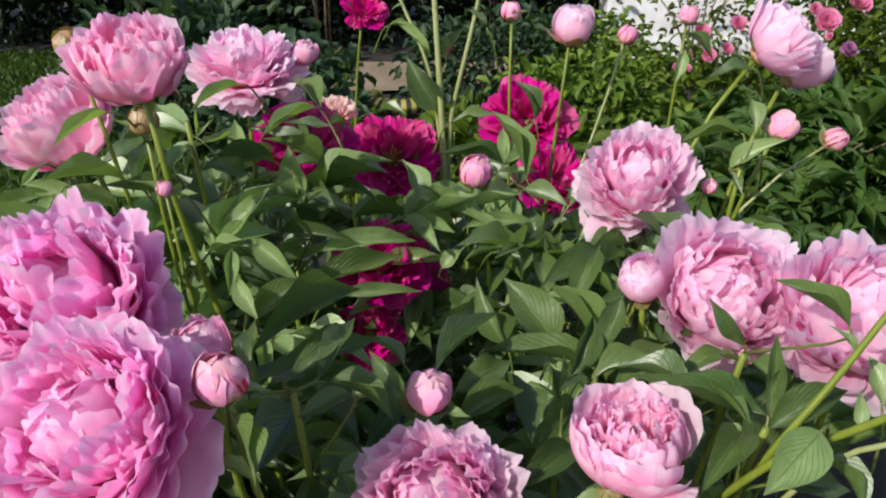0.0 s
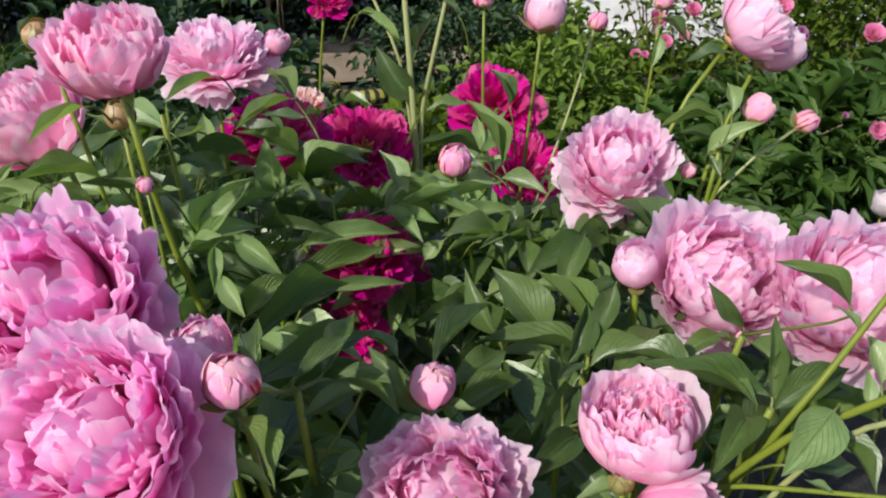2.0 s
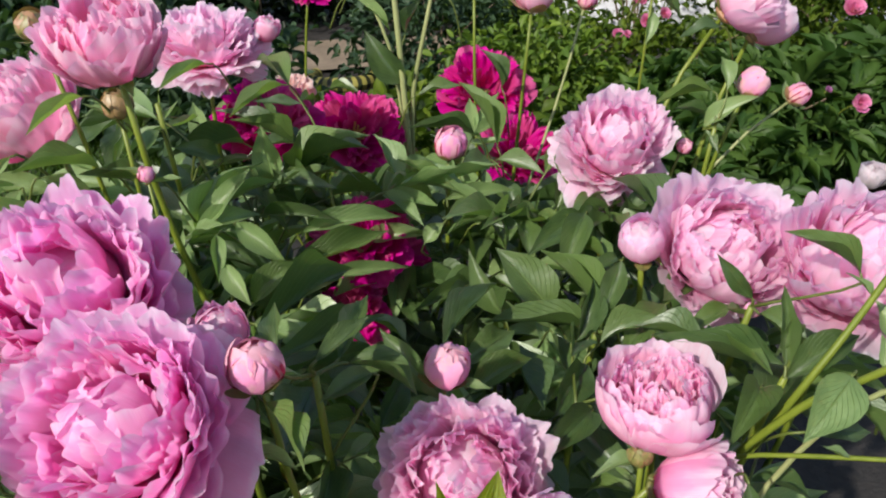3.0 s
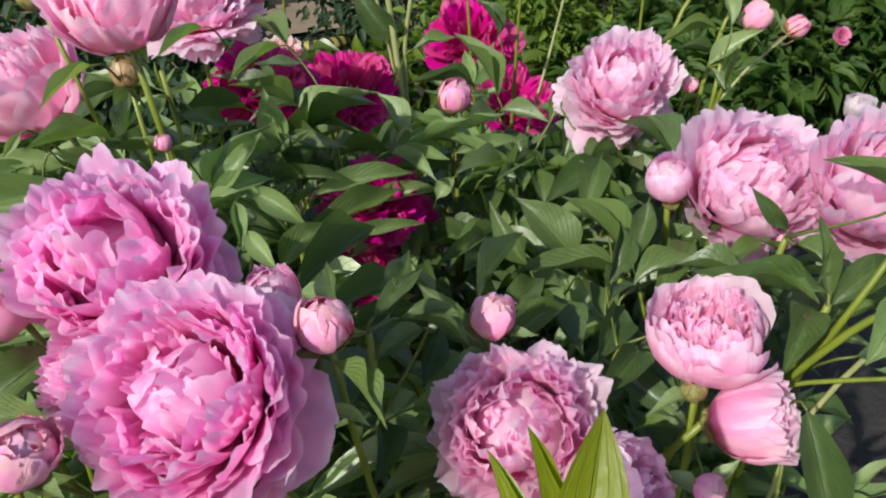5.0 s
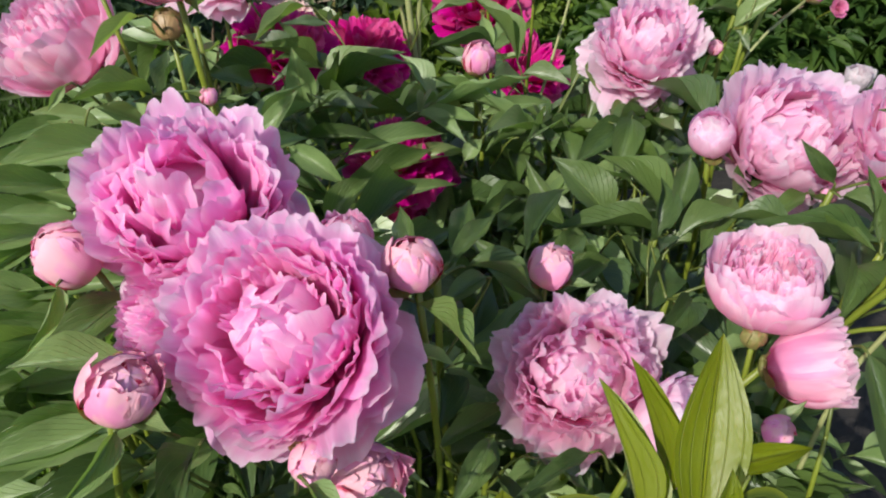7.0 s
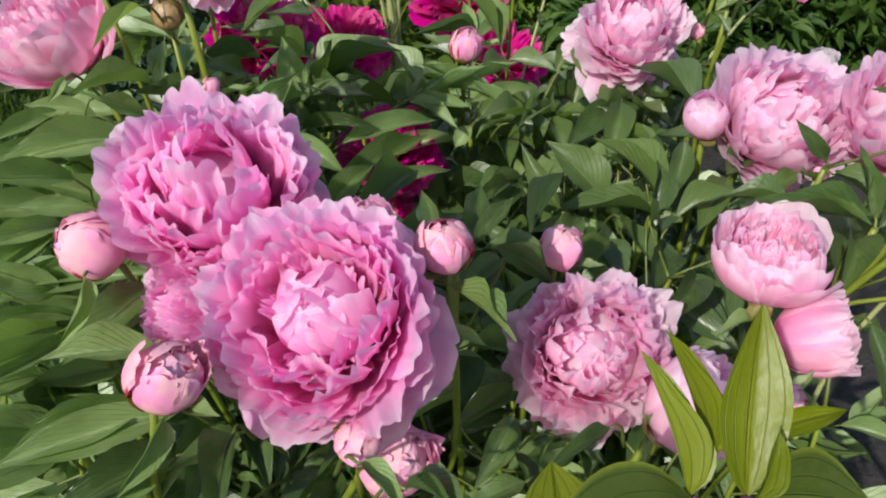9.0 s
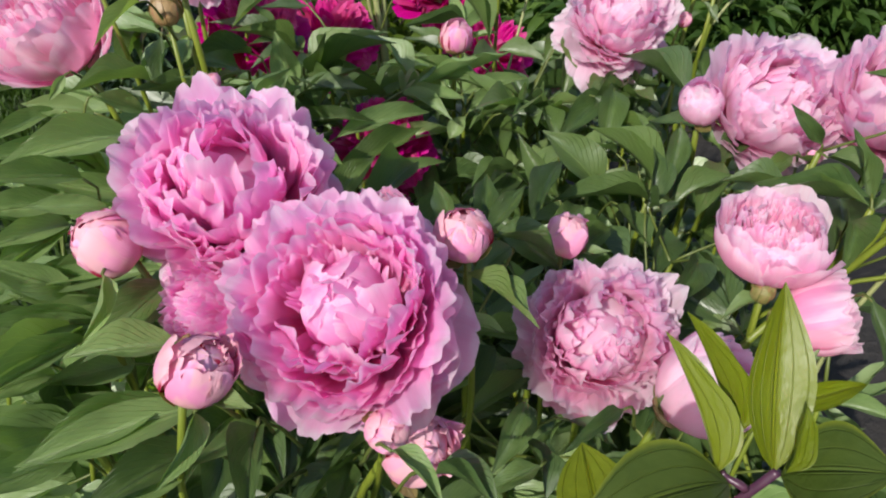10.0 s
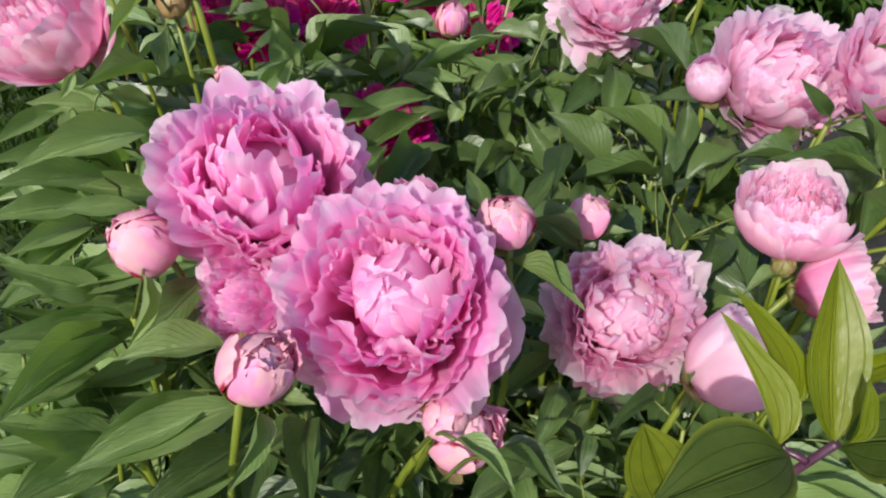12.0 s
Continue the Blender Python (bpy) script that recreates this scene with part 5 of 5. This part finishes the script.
# far left
shoot((-0.46, 0.78, 0), (-0.387, 0.725, 0.755), [
    ((-0.437, 0.84, 0.793), (-0.493, 0.802, 0.786), 0.023, (-0.13, -0.82, 0.55), True),
    ((-0.38, 0.708, 0.764), (-0.407, 0.745, 0.811), 0.027, (-0.16, -0.81, 0.57), True),
    ((-0.404, 0.696, 0.798), (-0.466, 0.658, 0.798), 0.016, (-0.13, -0.81, 0.58), True),
    ((-0.413, 0.682, 0.769), (-0.456, 0.708, 0.803), 0.021, (-0.13, -0.81, 0.58), True),
    ((-0.406, 0.753, 0.776), (-0.461, 0.746, 0.79), 0.015, (-0.14, -0.81, 0.57), True),
    ((-0.408, 0.644, 0.782), (-0.466, 0.614, 0.801), 0.026, (-0.12, -0.8, 0.59), True),
    ((-0.359, 0.557, 0.816), (-0.404, 0.553, 0.827), 0.017, (-0.15, -0.79, 0.59), True),
    ((-0.406, 0.844, 0.786), (-0.46, 0.839, 0.804), 0.029, (-0.15, -0.83, 0.54), True),
    ((-0.43, 0.821, 0.797), (-0.429, 0.794, 0.781), 0.022, (-0.15, -0.82, 0.55), True),
    ((-0.469, 0.913, 0.806), (-0.507, 0.882, 0.808), 0.020, (-0.13, -0.84, 0.53)),
])
# below the ruffled bloom
shoot((-0.06, 0.6, 0), (-0.086, 0.473, 0.628), [
    ((-0.086, 0.457, 0.642), (-0.124, 0.42, 0.622), 0.026, (0, -0.7, 0.7)),
    ((-0.187, 0.329, 0.729), (-0.164, 0.294, 0.732), 0.018, (0.5, -0.2, 0.84)),
    ((-0.211, 0.317, 0.767), (-0.196, 0.281, 0.765), 0.014, (0.4, -0.6, 0.6), True),
    ((-0.027, 0.412, 0.657), (-0.081, 0.384, 0.662), 0.014, (0.5, -0.2, 0.84)),
    ((-0.083, 0.434, 0.594), (-0.131, 0.421, 0.594), 0.023, (0.5, -0.2, 0.84)),
    ((-0.125, 0.507, 0.591), (-0.059, 0.527, 0.606), 0.025, (0.5, -0.2, 0.84)),
    ((-0.148, 0.418, 0.759), (-0.123, 0.407, 0.756), 0.014, (0, -0.2, 0.9), True),
    ((-0.081, 0.427, 0.562), (-0.08, 0.477, 0.577), 0.029, (0.5, -0.2, 0.84)),
    ((-0.125, 0.487, 0.628), (-0.115, 0.545, 0.635), 0.029, (0.5, -0.2, 0.84)),
    ((-0.053, 0.449, 0.62), (-0.022, 0.437, 0.595), 0.024, (0.5, -0.2, 0.84)),
    ((-0.175, 0.432, 0.566), (-0.122, 0.446, 0.564), 0.028, (0.5, -0.2, 0.84)),
])
# by the round bud
shoot((-0.1, 0.6, 0), (-0.114, 0.507, 0.756), [
    ((-0.132, 0.463, 0.794), (-0.135, 0.501, 0.816), 0.017, (-0.3, -0.7, 0.6)),
    ((-0.109, 0.476, 0.788), (-0.076, 0.498, 0.804), 0.017, (-0.4, -0.7, 0.5)),
    ((-0.09, 0.522, 0.754), (-0.046, 0.514, 0.73), 0.022, (0.5, -0.2, 0.84)),
    ((-0.097, 0.526, 0.756), (-0.077, 0.578, 0.774), 0.023, (-0.2, -0.8, 0.5)),
    ((-0.073, 0.53, 0.738), (-0.108, 0.512, 0.73), 0.022, (0.5, -0.2, 0.84)),
])
# right middle
shoot((0.15, 0.72, 0), (0.106, 0.587, 0.65), [
    ((0.13, 0.685, 0.654), (0.153, 0.722, 0.696), 0.029, (0, -0.9, 0.3)),
    ((0.186, 0.942, 0.678), (0.209, 0.894, 0.652), 0.028, (0, -0.8, 0.5)),
    ((0.193, 0.9, 0.699), (0.157, 0.847, 0.65), 0.041, (-0.3, -0.8, 0.4)),
    ((0.176, 0.87, 0.667), (0.203, 0.826, 0.661), 0.036, (0.5, -0.2, 0.84)),
    ((0.146, 0.657, 0.668), (0.202, 0.657, 0.688), 0.031, (0.5, -0.2, 0.84)),
    ((0.116, 0.652, 0.673), (0.106, 0.613, 0.686), 0.035, (0.5, -0.2, 0.84)),
    ((0.182, 0.718, 0.725), (0.158, 0.686, 0.684), 0.029, (-0.3, -0.8, 0.4)),
    ((0.108, 0.546, 0.673), (0.06, 0.51, 0.66), 0.031, (0.5, -0.2, 0.84)),
    ((0.209, 0.56, 0.726), (0.232, 0.509, 0.729), 0.034, (0.5, -0.2, 0.84)),
    ((0.190, 0.430, 0.690), (0.172, 0.345, 0.640), 0.034, (-0.3, -0.4, 0.85)),
    ((0.211, 0.573, 0.702), (0.163, 0.595, 0.719), 0.034, (0.5, -0.2, 0.84)),
])
# over the right blooms
shoot((0.33, 0.78, 0), (0.269, 0.611, 0.726), [
    ((0.266, 0.606, 0.737), (0.237, 0.615, 0.774), 0.018, (-0.5, -0.7, 0.4)),
    ((0.317, 0.542, 0.792), (0.271, 0.567, 0.815), 0.019, (0, -0.5, 0.85)),
    ((0.252, 0.435, 0.773), (0.213, 0.409, 0.749), 0.038, (0, -0.6, 0.8), True),
    ((0.272, 0.601, 0.724), (0.288, 0.557, 0.707), 0.027, (-0.08, -0.5, 0.86)),
    ((0.352, 0.532, 0.725), (0.347, 0.554, 0.753), 0.029, (0, -0.6, 0.8), True),
    ((0.259, 0.719, 0.705), (0.226, 0.698, 0.69), 0.036, (-0.08, -0.5, 0.86)),
])
# under the nodding blooms
shoot((0.4, 1.08, 0), (0.404, 1.032, 0.759), [
    ((0.394, 1.046, 0.754), (0.449, 1.026, 0.797), 0.033, (0, -0.5, 0.8), True),
    ((0.406, 1.057, 0.803), (0.337, 1.065, 0.787), 0.020, (-0.08, -0.5, 0.86)),
    ((0.419, 1.042, 0.808), (0.42, 1.072, 0.841), 0.026, (0, -0.9, 0.3), True),
    ((0.404, 1.056, 0.763), (0.361, 1.065, 0.777), 0.017, (-0.08, -0.5, 0.86)),
    ((0.417, 1.083, 0.886), (0.365, 1.078, 0.876), 0.025, (-0.08, -0.5, 0.86)),
    ((0.338, 1.134, 0.9), (0.327, 1.12, 0.863), 0.020, (0, -1, 0.2), True),
    ((0.336, 1.138, 0.923), (0.371, 1.123, 0.894), 0.015, (-0.08, -0.5, 0.86)),
    ((0.394, 1.046, 0.754), (0.405, 1.022, 0.73), 0.016, (-0.08, -0.5, 0.86)),
])
# tall stalks
shoot((0.0, 1.55, 0), (0.001, 1.471, 0.579), [
    ((0.002, 1.504, 0.725), (-0.06, 1.521, 0.808), 0.063, (-0.4, -0.8, 0.4)),
    ((-0.089, 1.532, 0.882), (-0.031, 1.525, 0.826), 0.024, (0.3, -0.8, 0.4), True),
    ((0.006, 1.532, 0.808), (0.038, 1.542, 0.865), 0.024, (-0.5, -0.7, 0.4)),
    ((-0.099, 1.531, 0.877), (-0.057, 1.532, 0.871), 0.015, (-0.08, -0.5, 0.86)),
    ((0.073, 1.383, 0.894), (0.044, 1.388, 0.921), 0.016, (-0.08, -0.5, 0.86)),
    ((0.151, 1.298, 0.76), (0.122, 1.313, 0.813), 0.026, (0.6, -0.7, 0.4)),
    ((0.016, 1.353, 0.74), (0.084, 1.353, 0.75), 0.026, (-0.08, -0.5, 0.86)),
])
# high at the back left
shoot((-0.3, 1.02, 0), (-0.303, 0.921, 0.855), [
    ((-0.271, 1.062, 0.868), (-0.319, 1.022, 0.849), 0.016, (0, -0.5, 0.85), True),
    ((-0.329, 0.77, 0.904), (-0.362, 0.727, 0.886), 0.013, (0, -0.6, 0.8), True),
    ((-0.405, 0.764, 0.851), (-0.419, 0.751, 0.836), 0.011, (0.3, -0.8, 0.4), True),
    ((-0.326, 0.857, 0.85), (-0.334, 0.818, 0.81), 0.021, (-0.3, -0.8, 0.4)),
    ((-0.305, 0.912, 0.827), (-0.317, 0.88, 0.809), 0.022, (0, -0.7, 0.7), True),
    ((-0.341, 0.808, 0.821), (-0.397, 0.763, 0.835), 0.018, (0, -0.5, 0.85), True),
    ((-0.299, 0.838, 0.797), (-0.351, 0.802, 0.816), 0.022, (0, -0.5, 0.85)),
    ((-0.391, 0.785, 0.822), (-0.36, 0.812, 0.793), 0.024, (-0.2, -0.75, 0.63), True),
    ((-0.186, 1.151, 0.815), (-0.25, 1.11, 0.788), 0.022, (-0.3, -0.5, 0.8), True),
    ((-0.26, 1.013, 0.758), (-0.303, 0.987, 0.782), 0.031, (-0.2, -0.75, 0.63)),
])
# lower left
shoot((-0.38, 0.66, 0), (-0.399, 0.548, 0.658), [
    ((-0.412, 0.66, 0.761), (-0.468, 0.638, 0.793), 0.022, (-0.12, -0.79, 0.59), True),
    ((-0.413, 0.717, 0.788), (-0.471, 0.671, 0.793), 0.016, (-0.13, -0.81, 0.58), True),
    ((-0.414, 0.705, 0.763), (-0.463, 0.729, 0.793), 0.018, (-0.13, -0.81, 0.58), True),
    ((-0.42, 0.655, 0.755), (-0.459, 0.597, 0.753), 0.023, (-0.12, -0.78, 0.61), True),
    ((-0.396, 0.61, 0.749), (-0.437, 0.577, 0.75), 0.017, (-0.13, -0.77, 0.62), True),
    ((-0.395, 0.568, 0.718), (-0.463, 0.524, 0.757), 0.027, (-0.11, -0.75, 0.65), True),
    ((-0.405, 0.561, 0.712), (-0.465, 0.478, 0.729), 0.028, (-0.11, -0.74, 0.67), True),
    ((-0.421, 0.518, 0.661), (-0.475, 0.49, 0.715), 0.038, (-0.1, -0.72, 0.69), True),
    ((-0.34, 0.469, 0.707), (-0.418, 0.429, 0.713), 0.034, (-0.14, -0.7, 0.7), True),
    ((-0.431, 0.546, 0.7), (-0.406, 0.496, 0.677), 0.020, (-0.2, -0.75, 0.63)),
    ((-0.419, 0.489, 0.658), (-0.47, 0.44, 0.686), 0.031, (-0.1, -0.7, 0.71), True),
    ((-0.328, 0.428, 0.689), (-0.377, 0.395, 0.694), 0.032, (0.2, -0.5, 0.8), True),
    ((-0.282, 0.407, 0.722), (-0.291, 0.344, 0.717), 0.026, (-0.1, -0.8, 0.6)),
    ((-0.388, 0.547, 0.654), (-0.441, 0.557, 0.684), 0.021, (-0.13, -0.72, 0.68), True),
    ((-0.451, 0.647, 0.713), (-0.485, 0.656, 0.748), 0.019, (-0.11, -0.78, 0.62), True),
])
# left edge
shoot((-0.44, 0.7, 0), (-0.407, 0.643, 0.695), [
    ((-0.354, 0.717, 0.803), (-0.443, 0.671, 0.813), 0.038, (-0.15, -0.81, 0.56), True),
    ((-0.381, 0.73, 0.789), (-0.47, 0.687, 0.814), 0.026, (-0.14, -0.81, 0.57), True),
    ((-0.388, 0.637, 0.806), (-0.45, 0.599, 0.832), 0.024, (-0.13, -0.81, 0.58), True),
    ((-0.354, 0.704, 0.747), (-0.436, 0.677, 0.795), 0.026, (-0.16, -0.8, 0.58), True),
    ((-0.408, 0.637, 0.768), (-0.456, 0.595, 0.78), 0.025, (-0.12, -0.79, 0.6), True),
    ((-0.357, 0.611, 0.745), (-0.421, 0.57, 0.757), 0.031, (-0.15, -0.77, 0.62), True),
    ((-0.358, 0.632, 0.721), (-0.439, 0.589, 0.738), 0.027, (-0.15, -0.76, 0.63), True),
    ((-0.407, 0.578, 0.744), (-0.449, 0.556, 0.79), 0.029, (-0.12, -0.77, 0.62), True),
    ((-0.384, 0.613, 0.696), (-0.444, 0.588, 0.738), 0.029, (-0.14, -0.76, 0.64), True),
    ((-0.405, 0.608, 0.677), (-0.472, 0.589, 0.735), 0.023, (-0.12, -0.75, 0.65)),
    ((-0.375, 0.554, 0.681), (-0.425, 0.521, 0.703), 0.029, (-0.14, -0.73, 0.67), True),
    ((-0.427, 0.54, 0.696), (-0.473, 0.499, 0.716), 0.031, (-0.1, -0.73, 0.67), True),
    ((-0.376, 0.538, 0.644), (-0.434, 0.519, 0.688), 0.032, (-0.14, -0.71, 0.69), True),
])

# leafy shoots that fill the bed
rng = random.Random(11)
BEDS = ((-0.42, 0.78, 0.18, 0.22, 0.60, 12), (-0.26, 1.09, 0.20, 0.11, 0.72, 13), (0.10, 0.80, 0.18, 0.18, 0.48, 10), (0.14, 1.14, 0.26, 0.14, 0.61, 14), (0.34, 0.98, 0.20, 0.18, 0.57, 9), (-0.02, 1.62, 0.34, 0.18, 0.46, 9), (0.18, 0.66, 0.18, 0.12, 0.44, 6), (-0.2, 0.72, 0.14, 0.12, 0.40, 6), (-0.30, 0.56, 0.20, 0.10, 0.55, 10), (-0.32, 0.88, 0.10, 0.09, 0.66, 8), (0.12, 0.50, 0.11, 0.05, 0.53, 6))
for cx, cy, rx, ry, tall, n in BEDS:
    for k in range(n):
        a, r = 2.4 * k + rng.uniform(0, 0.6), math.sqrt((k + 0.5) / n)
        x, y = cx + rx * r * math.cos(a), cy + ry * r * math.sin(a)
        h = tall * rng.uniform(0.78, 1.08)
        # towards the left more shoots take the leaf coloured as sunlit
        foliage((cx + (x - cx) * 0.5, cy + (y - cy) * 0.5, 0), (x, y, h), rng.randrange(9999), 5, young=0.8 if x < -0.33 else 0.38)


# ---- the lily in front ----
LILY_BLADES = [blade_mesh("leaf", f, d, w, 700 + k, LILY, rows=14, half=4, belly=b, point=1.05, arch=d) for k, (f, d, w, b) in enumerate(((0.22, -0.05, 0.03, 0.42), (0.55, 0.04, 0.04, 0.32), (0.35, 0.05, 0.05, 0.36)))]
LILY_WIDE = [blade_mesh("leaf", f, d, 0.04, 720 + k, LILY_LOW_SHADED, rows=14, half=4, belly=0.45, point=0.8, arch=d) for k, (f, d) in enumerate(((0.2, 0.10), (0.15, 0.08)))]
lily = thing("lily_plant", (0.0, 0.40, 0), "young lily shoot with broad glossy yellow-green leaves", "lily")
lt = lambda *p: Matrix.Translation(-lily.location) @ between(*p)
part("stem", tube_mesh("stem", [p - lily.location for p in bent(lily.location, (-0.037, 0.243, 0.77), (0, 0, 1), (0.1, -0.45, 0.9), 10)], [0.0033 - 0.0001 * i for i in range(10)], STEM_PURPLE), lily)
part("side_stem", tube_mesh("side_stem", [p - lily.location for p in bent((-0.05, 0.246, 0.759), (-0.059, 0.254, 0.766), (-0.5, 0, 1), (-0.3, 0, 1), 6)], [0.0022, 0.0022, 0.002, 0.0018, 0.0016, 0.0014], STEM_PURPLE), lily)
part("leaf", LILY_BLADES[0], lily, lt((-0.038, 0.244, 0.77), (-0.013, 0.291, 0.844), 0.034, (-0.1, -0.85, 0.45)))
part("leaf", LILY_BLADES[1], lily, lt((-0.062, 0.255, 0.764), (-0.064, 0.31, 0.813), 0.0092, (0.8, -0.5, 0.3)))
part("leaf", LILY_BLADES[1], lily, lt((-0.046, 0.267, 0.771), (-0.039, 0.331, 0.805), 0.0075, (0.5, -0.7, 0.4)))
part("leaf", LILY_BLADES[2], lily, lt((-0.021, 0.264, 0.788), (0.022, 0.261, 0.794), 0.013, (0, -0.6, 0.8)))
part("leaf", LILY_BLADES[2], lily, lt((-0.04, 0.234, 0.78), (-0.029, 0.243, 0.811), 0.018, (0.3, -0.8, 0.4)))
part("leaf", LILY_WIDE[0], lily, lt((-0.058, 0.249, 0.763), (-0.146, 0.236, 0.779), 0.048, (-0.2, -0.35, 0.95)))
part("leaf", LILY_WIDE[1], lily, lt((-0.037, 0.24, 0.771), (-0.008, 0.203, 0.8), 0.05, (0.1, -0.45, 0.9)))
part("leaf", LILY_BLADES[0], lily, lt((-0.13, 0.233, 0.765), (-0.118, 0.288, 0.772), 0.036, (-0.3, -0.7, 0.6)))


# ---- stems that lean out over the soil, and tall stalks ----
def bare_stem(points, thick, label, material, seed, tip_bud=True):
    rng = random.Random(seed)
    pts = [Vector(p) for p in points]
    way = []
    for a, b in zip(pts[:-1], pts[1:]):
        way += [a.lerp(b, k / 4) for k in range(4)]
    way.append(pts[-1])
    for _ in range(2):
        way = [way[0]] + [(way[i - 1] + way[i] * 2 + way[i + 1]) / 4 for i in range(1, len(way) - 1)] + [way[-1]]
    ob = thing("peony", points[0], label, "peony", "bare peony stems")
    n = len(way)
    part("stem", tube_mesh("stem", [p - ob.location for p in way], [thick * (1.15 - 0.4 * i / n) for i in range(n)], material), ob)
    for p in way[n // 2 + 3::7]:
        m = Matrix.Translation(p - ob.location) @ pose(0, 0, 0, 0, 0, rng.uniform(0, 360)) @ pose(0, 0, 0, rng.uniform(10, 60), 0, 0)
        part("bract", BRACT[rng.randrange(3)], ob, m @ Matrix.Diagonal((0.010, 0.028, 0.028, 1)))
    if tip_bud:
        bloom(ob, way[-1] + (way[-1] - way[-2]).normalized() * 0.016, way[-1] - way[-2], 0.016, "bud", BUD_PINK, seed, name="bud")


LEANING = "thick yellow-green peony stem leaning out over the soil"
bare_stem([(0.20, 0.62, 0), (0.22, 0.55, 0.55), (0.256, 0.497, 0.713), (0.292, 0.503, 0.767), (0.338, 0.503, 0.864), (0.40, 0.50, 0.99)], 0.0031, LEANING, STEM, 1)
bare_stem([(0.19, 0.60, 0), (0.20, 0.53, 0.60), (0.254, 0.478, 0.722), (0.277, 0.459, 0.750), (0.313, 0.421, 0.809), (0.42, 0.36, 0.93)], 0.0033, LEANING, STEM, 2)
bare_stem([(0.22, 0.58, 0), (0.24, 0.52, 0.58), (0.285, 0.467, 0.731), (0.321, 0.422, 0.778), (0.40, 0.36, 0.86)], 0.0024, "thin ochre peony stem leaning out over the soil", STEM_PALE, 3)
bare_stem([(0.12, 0.58, 0), (0.14, 0.56, 0.56), (0.207, 0.510, 0.650), (0.300, 0.427, 0.703), (0.40, 0.34, 0.75)], 0.0022, LEANING, STEM, 4)
DRY = "tall pale dry flower stalk among the peonies"
bare_stem([(0.01, 1.50, 0), (0.007, 1.484, 0.503), (-0.004, 1.49, 0.74), (-0.018, 1.494, 0.966), (-0.02, 1.49, 1.05)], 0.0060, DRY, STEM_PALE, 5)
bare_stem([(0.02, 1.52, 0), (0.007, 1.502, 0.678), (0.035, 1.496, 0.80), (0.067, 1.490, 0.937), (0.075, 1.49, 1.03)], 0.0042, DRY, STEM_PALE, 6)
bare_stem([(0.0, 1.54, 0), (0.0, 1.53, 0.6), (-0.021, 1.529, 0.793), (-0.093, 1.540, 0.951), (-0.11, 1.54, 1.02)], 0.0035, DRY, STEM_PALE, 7)
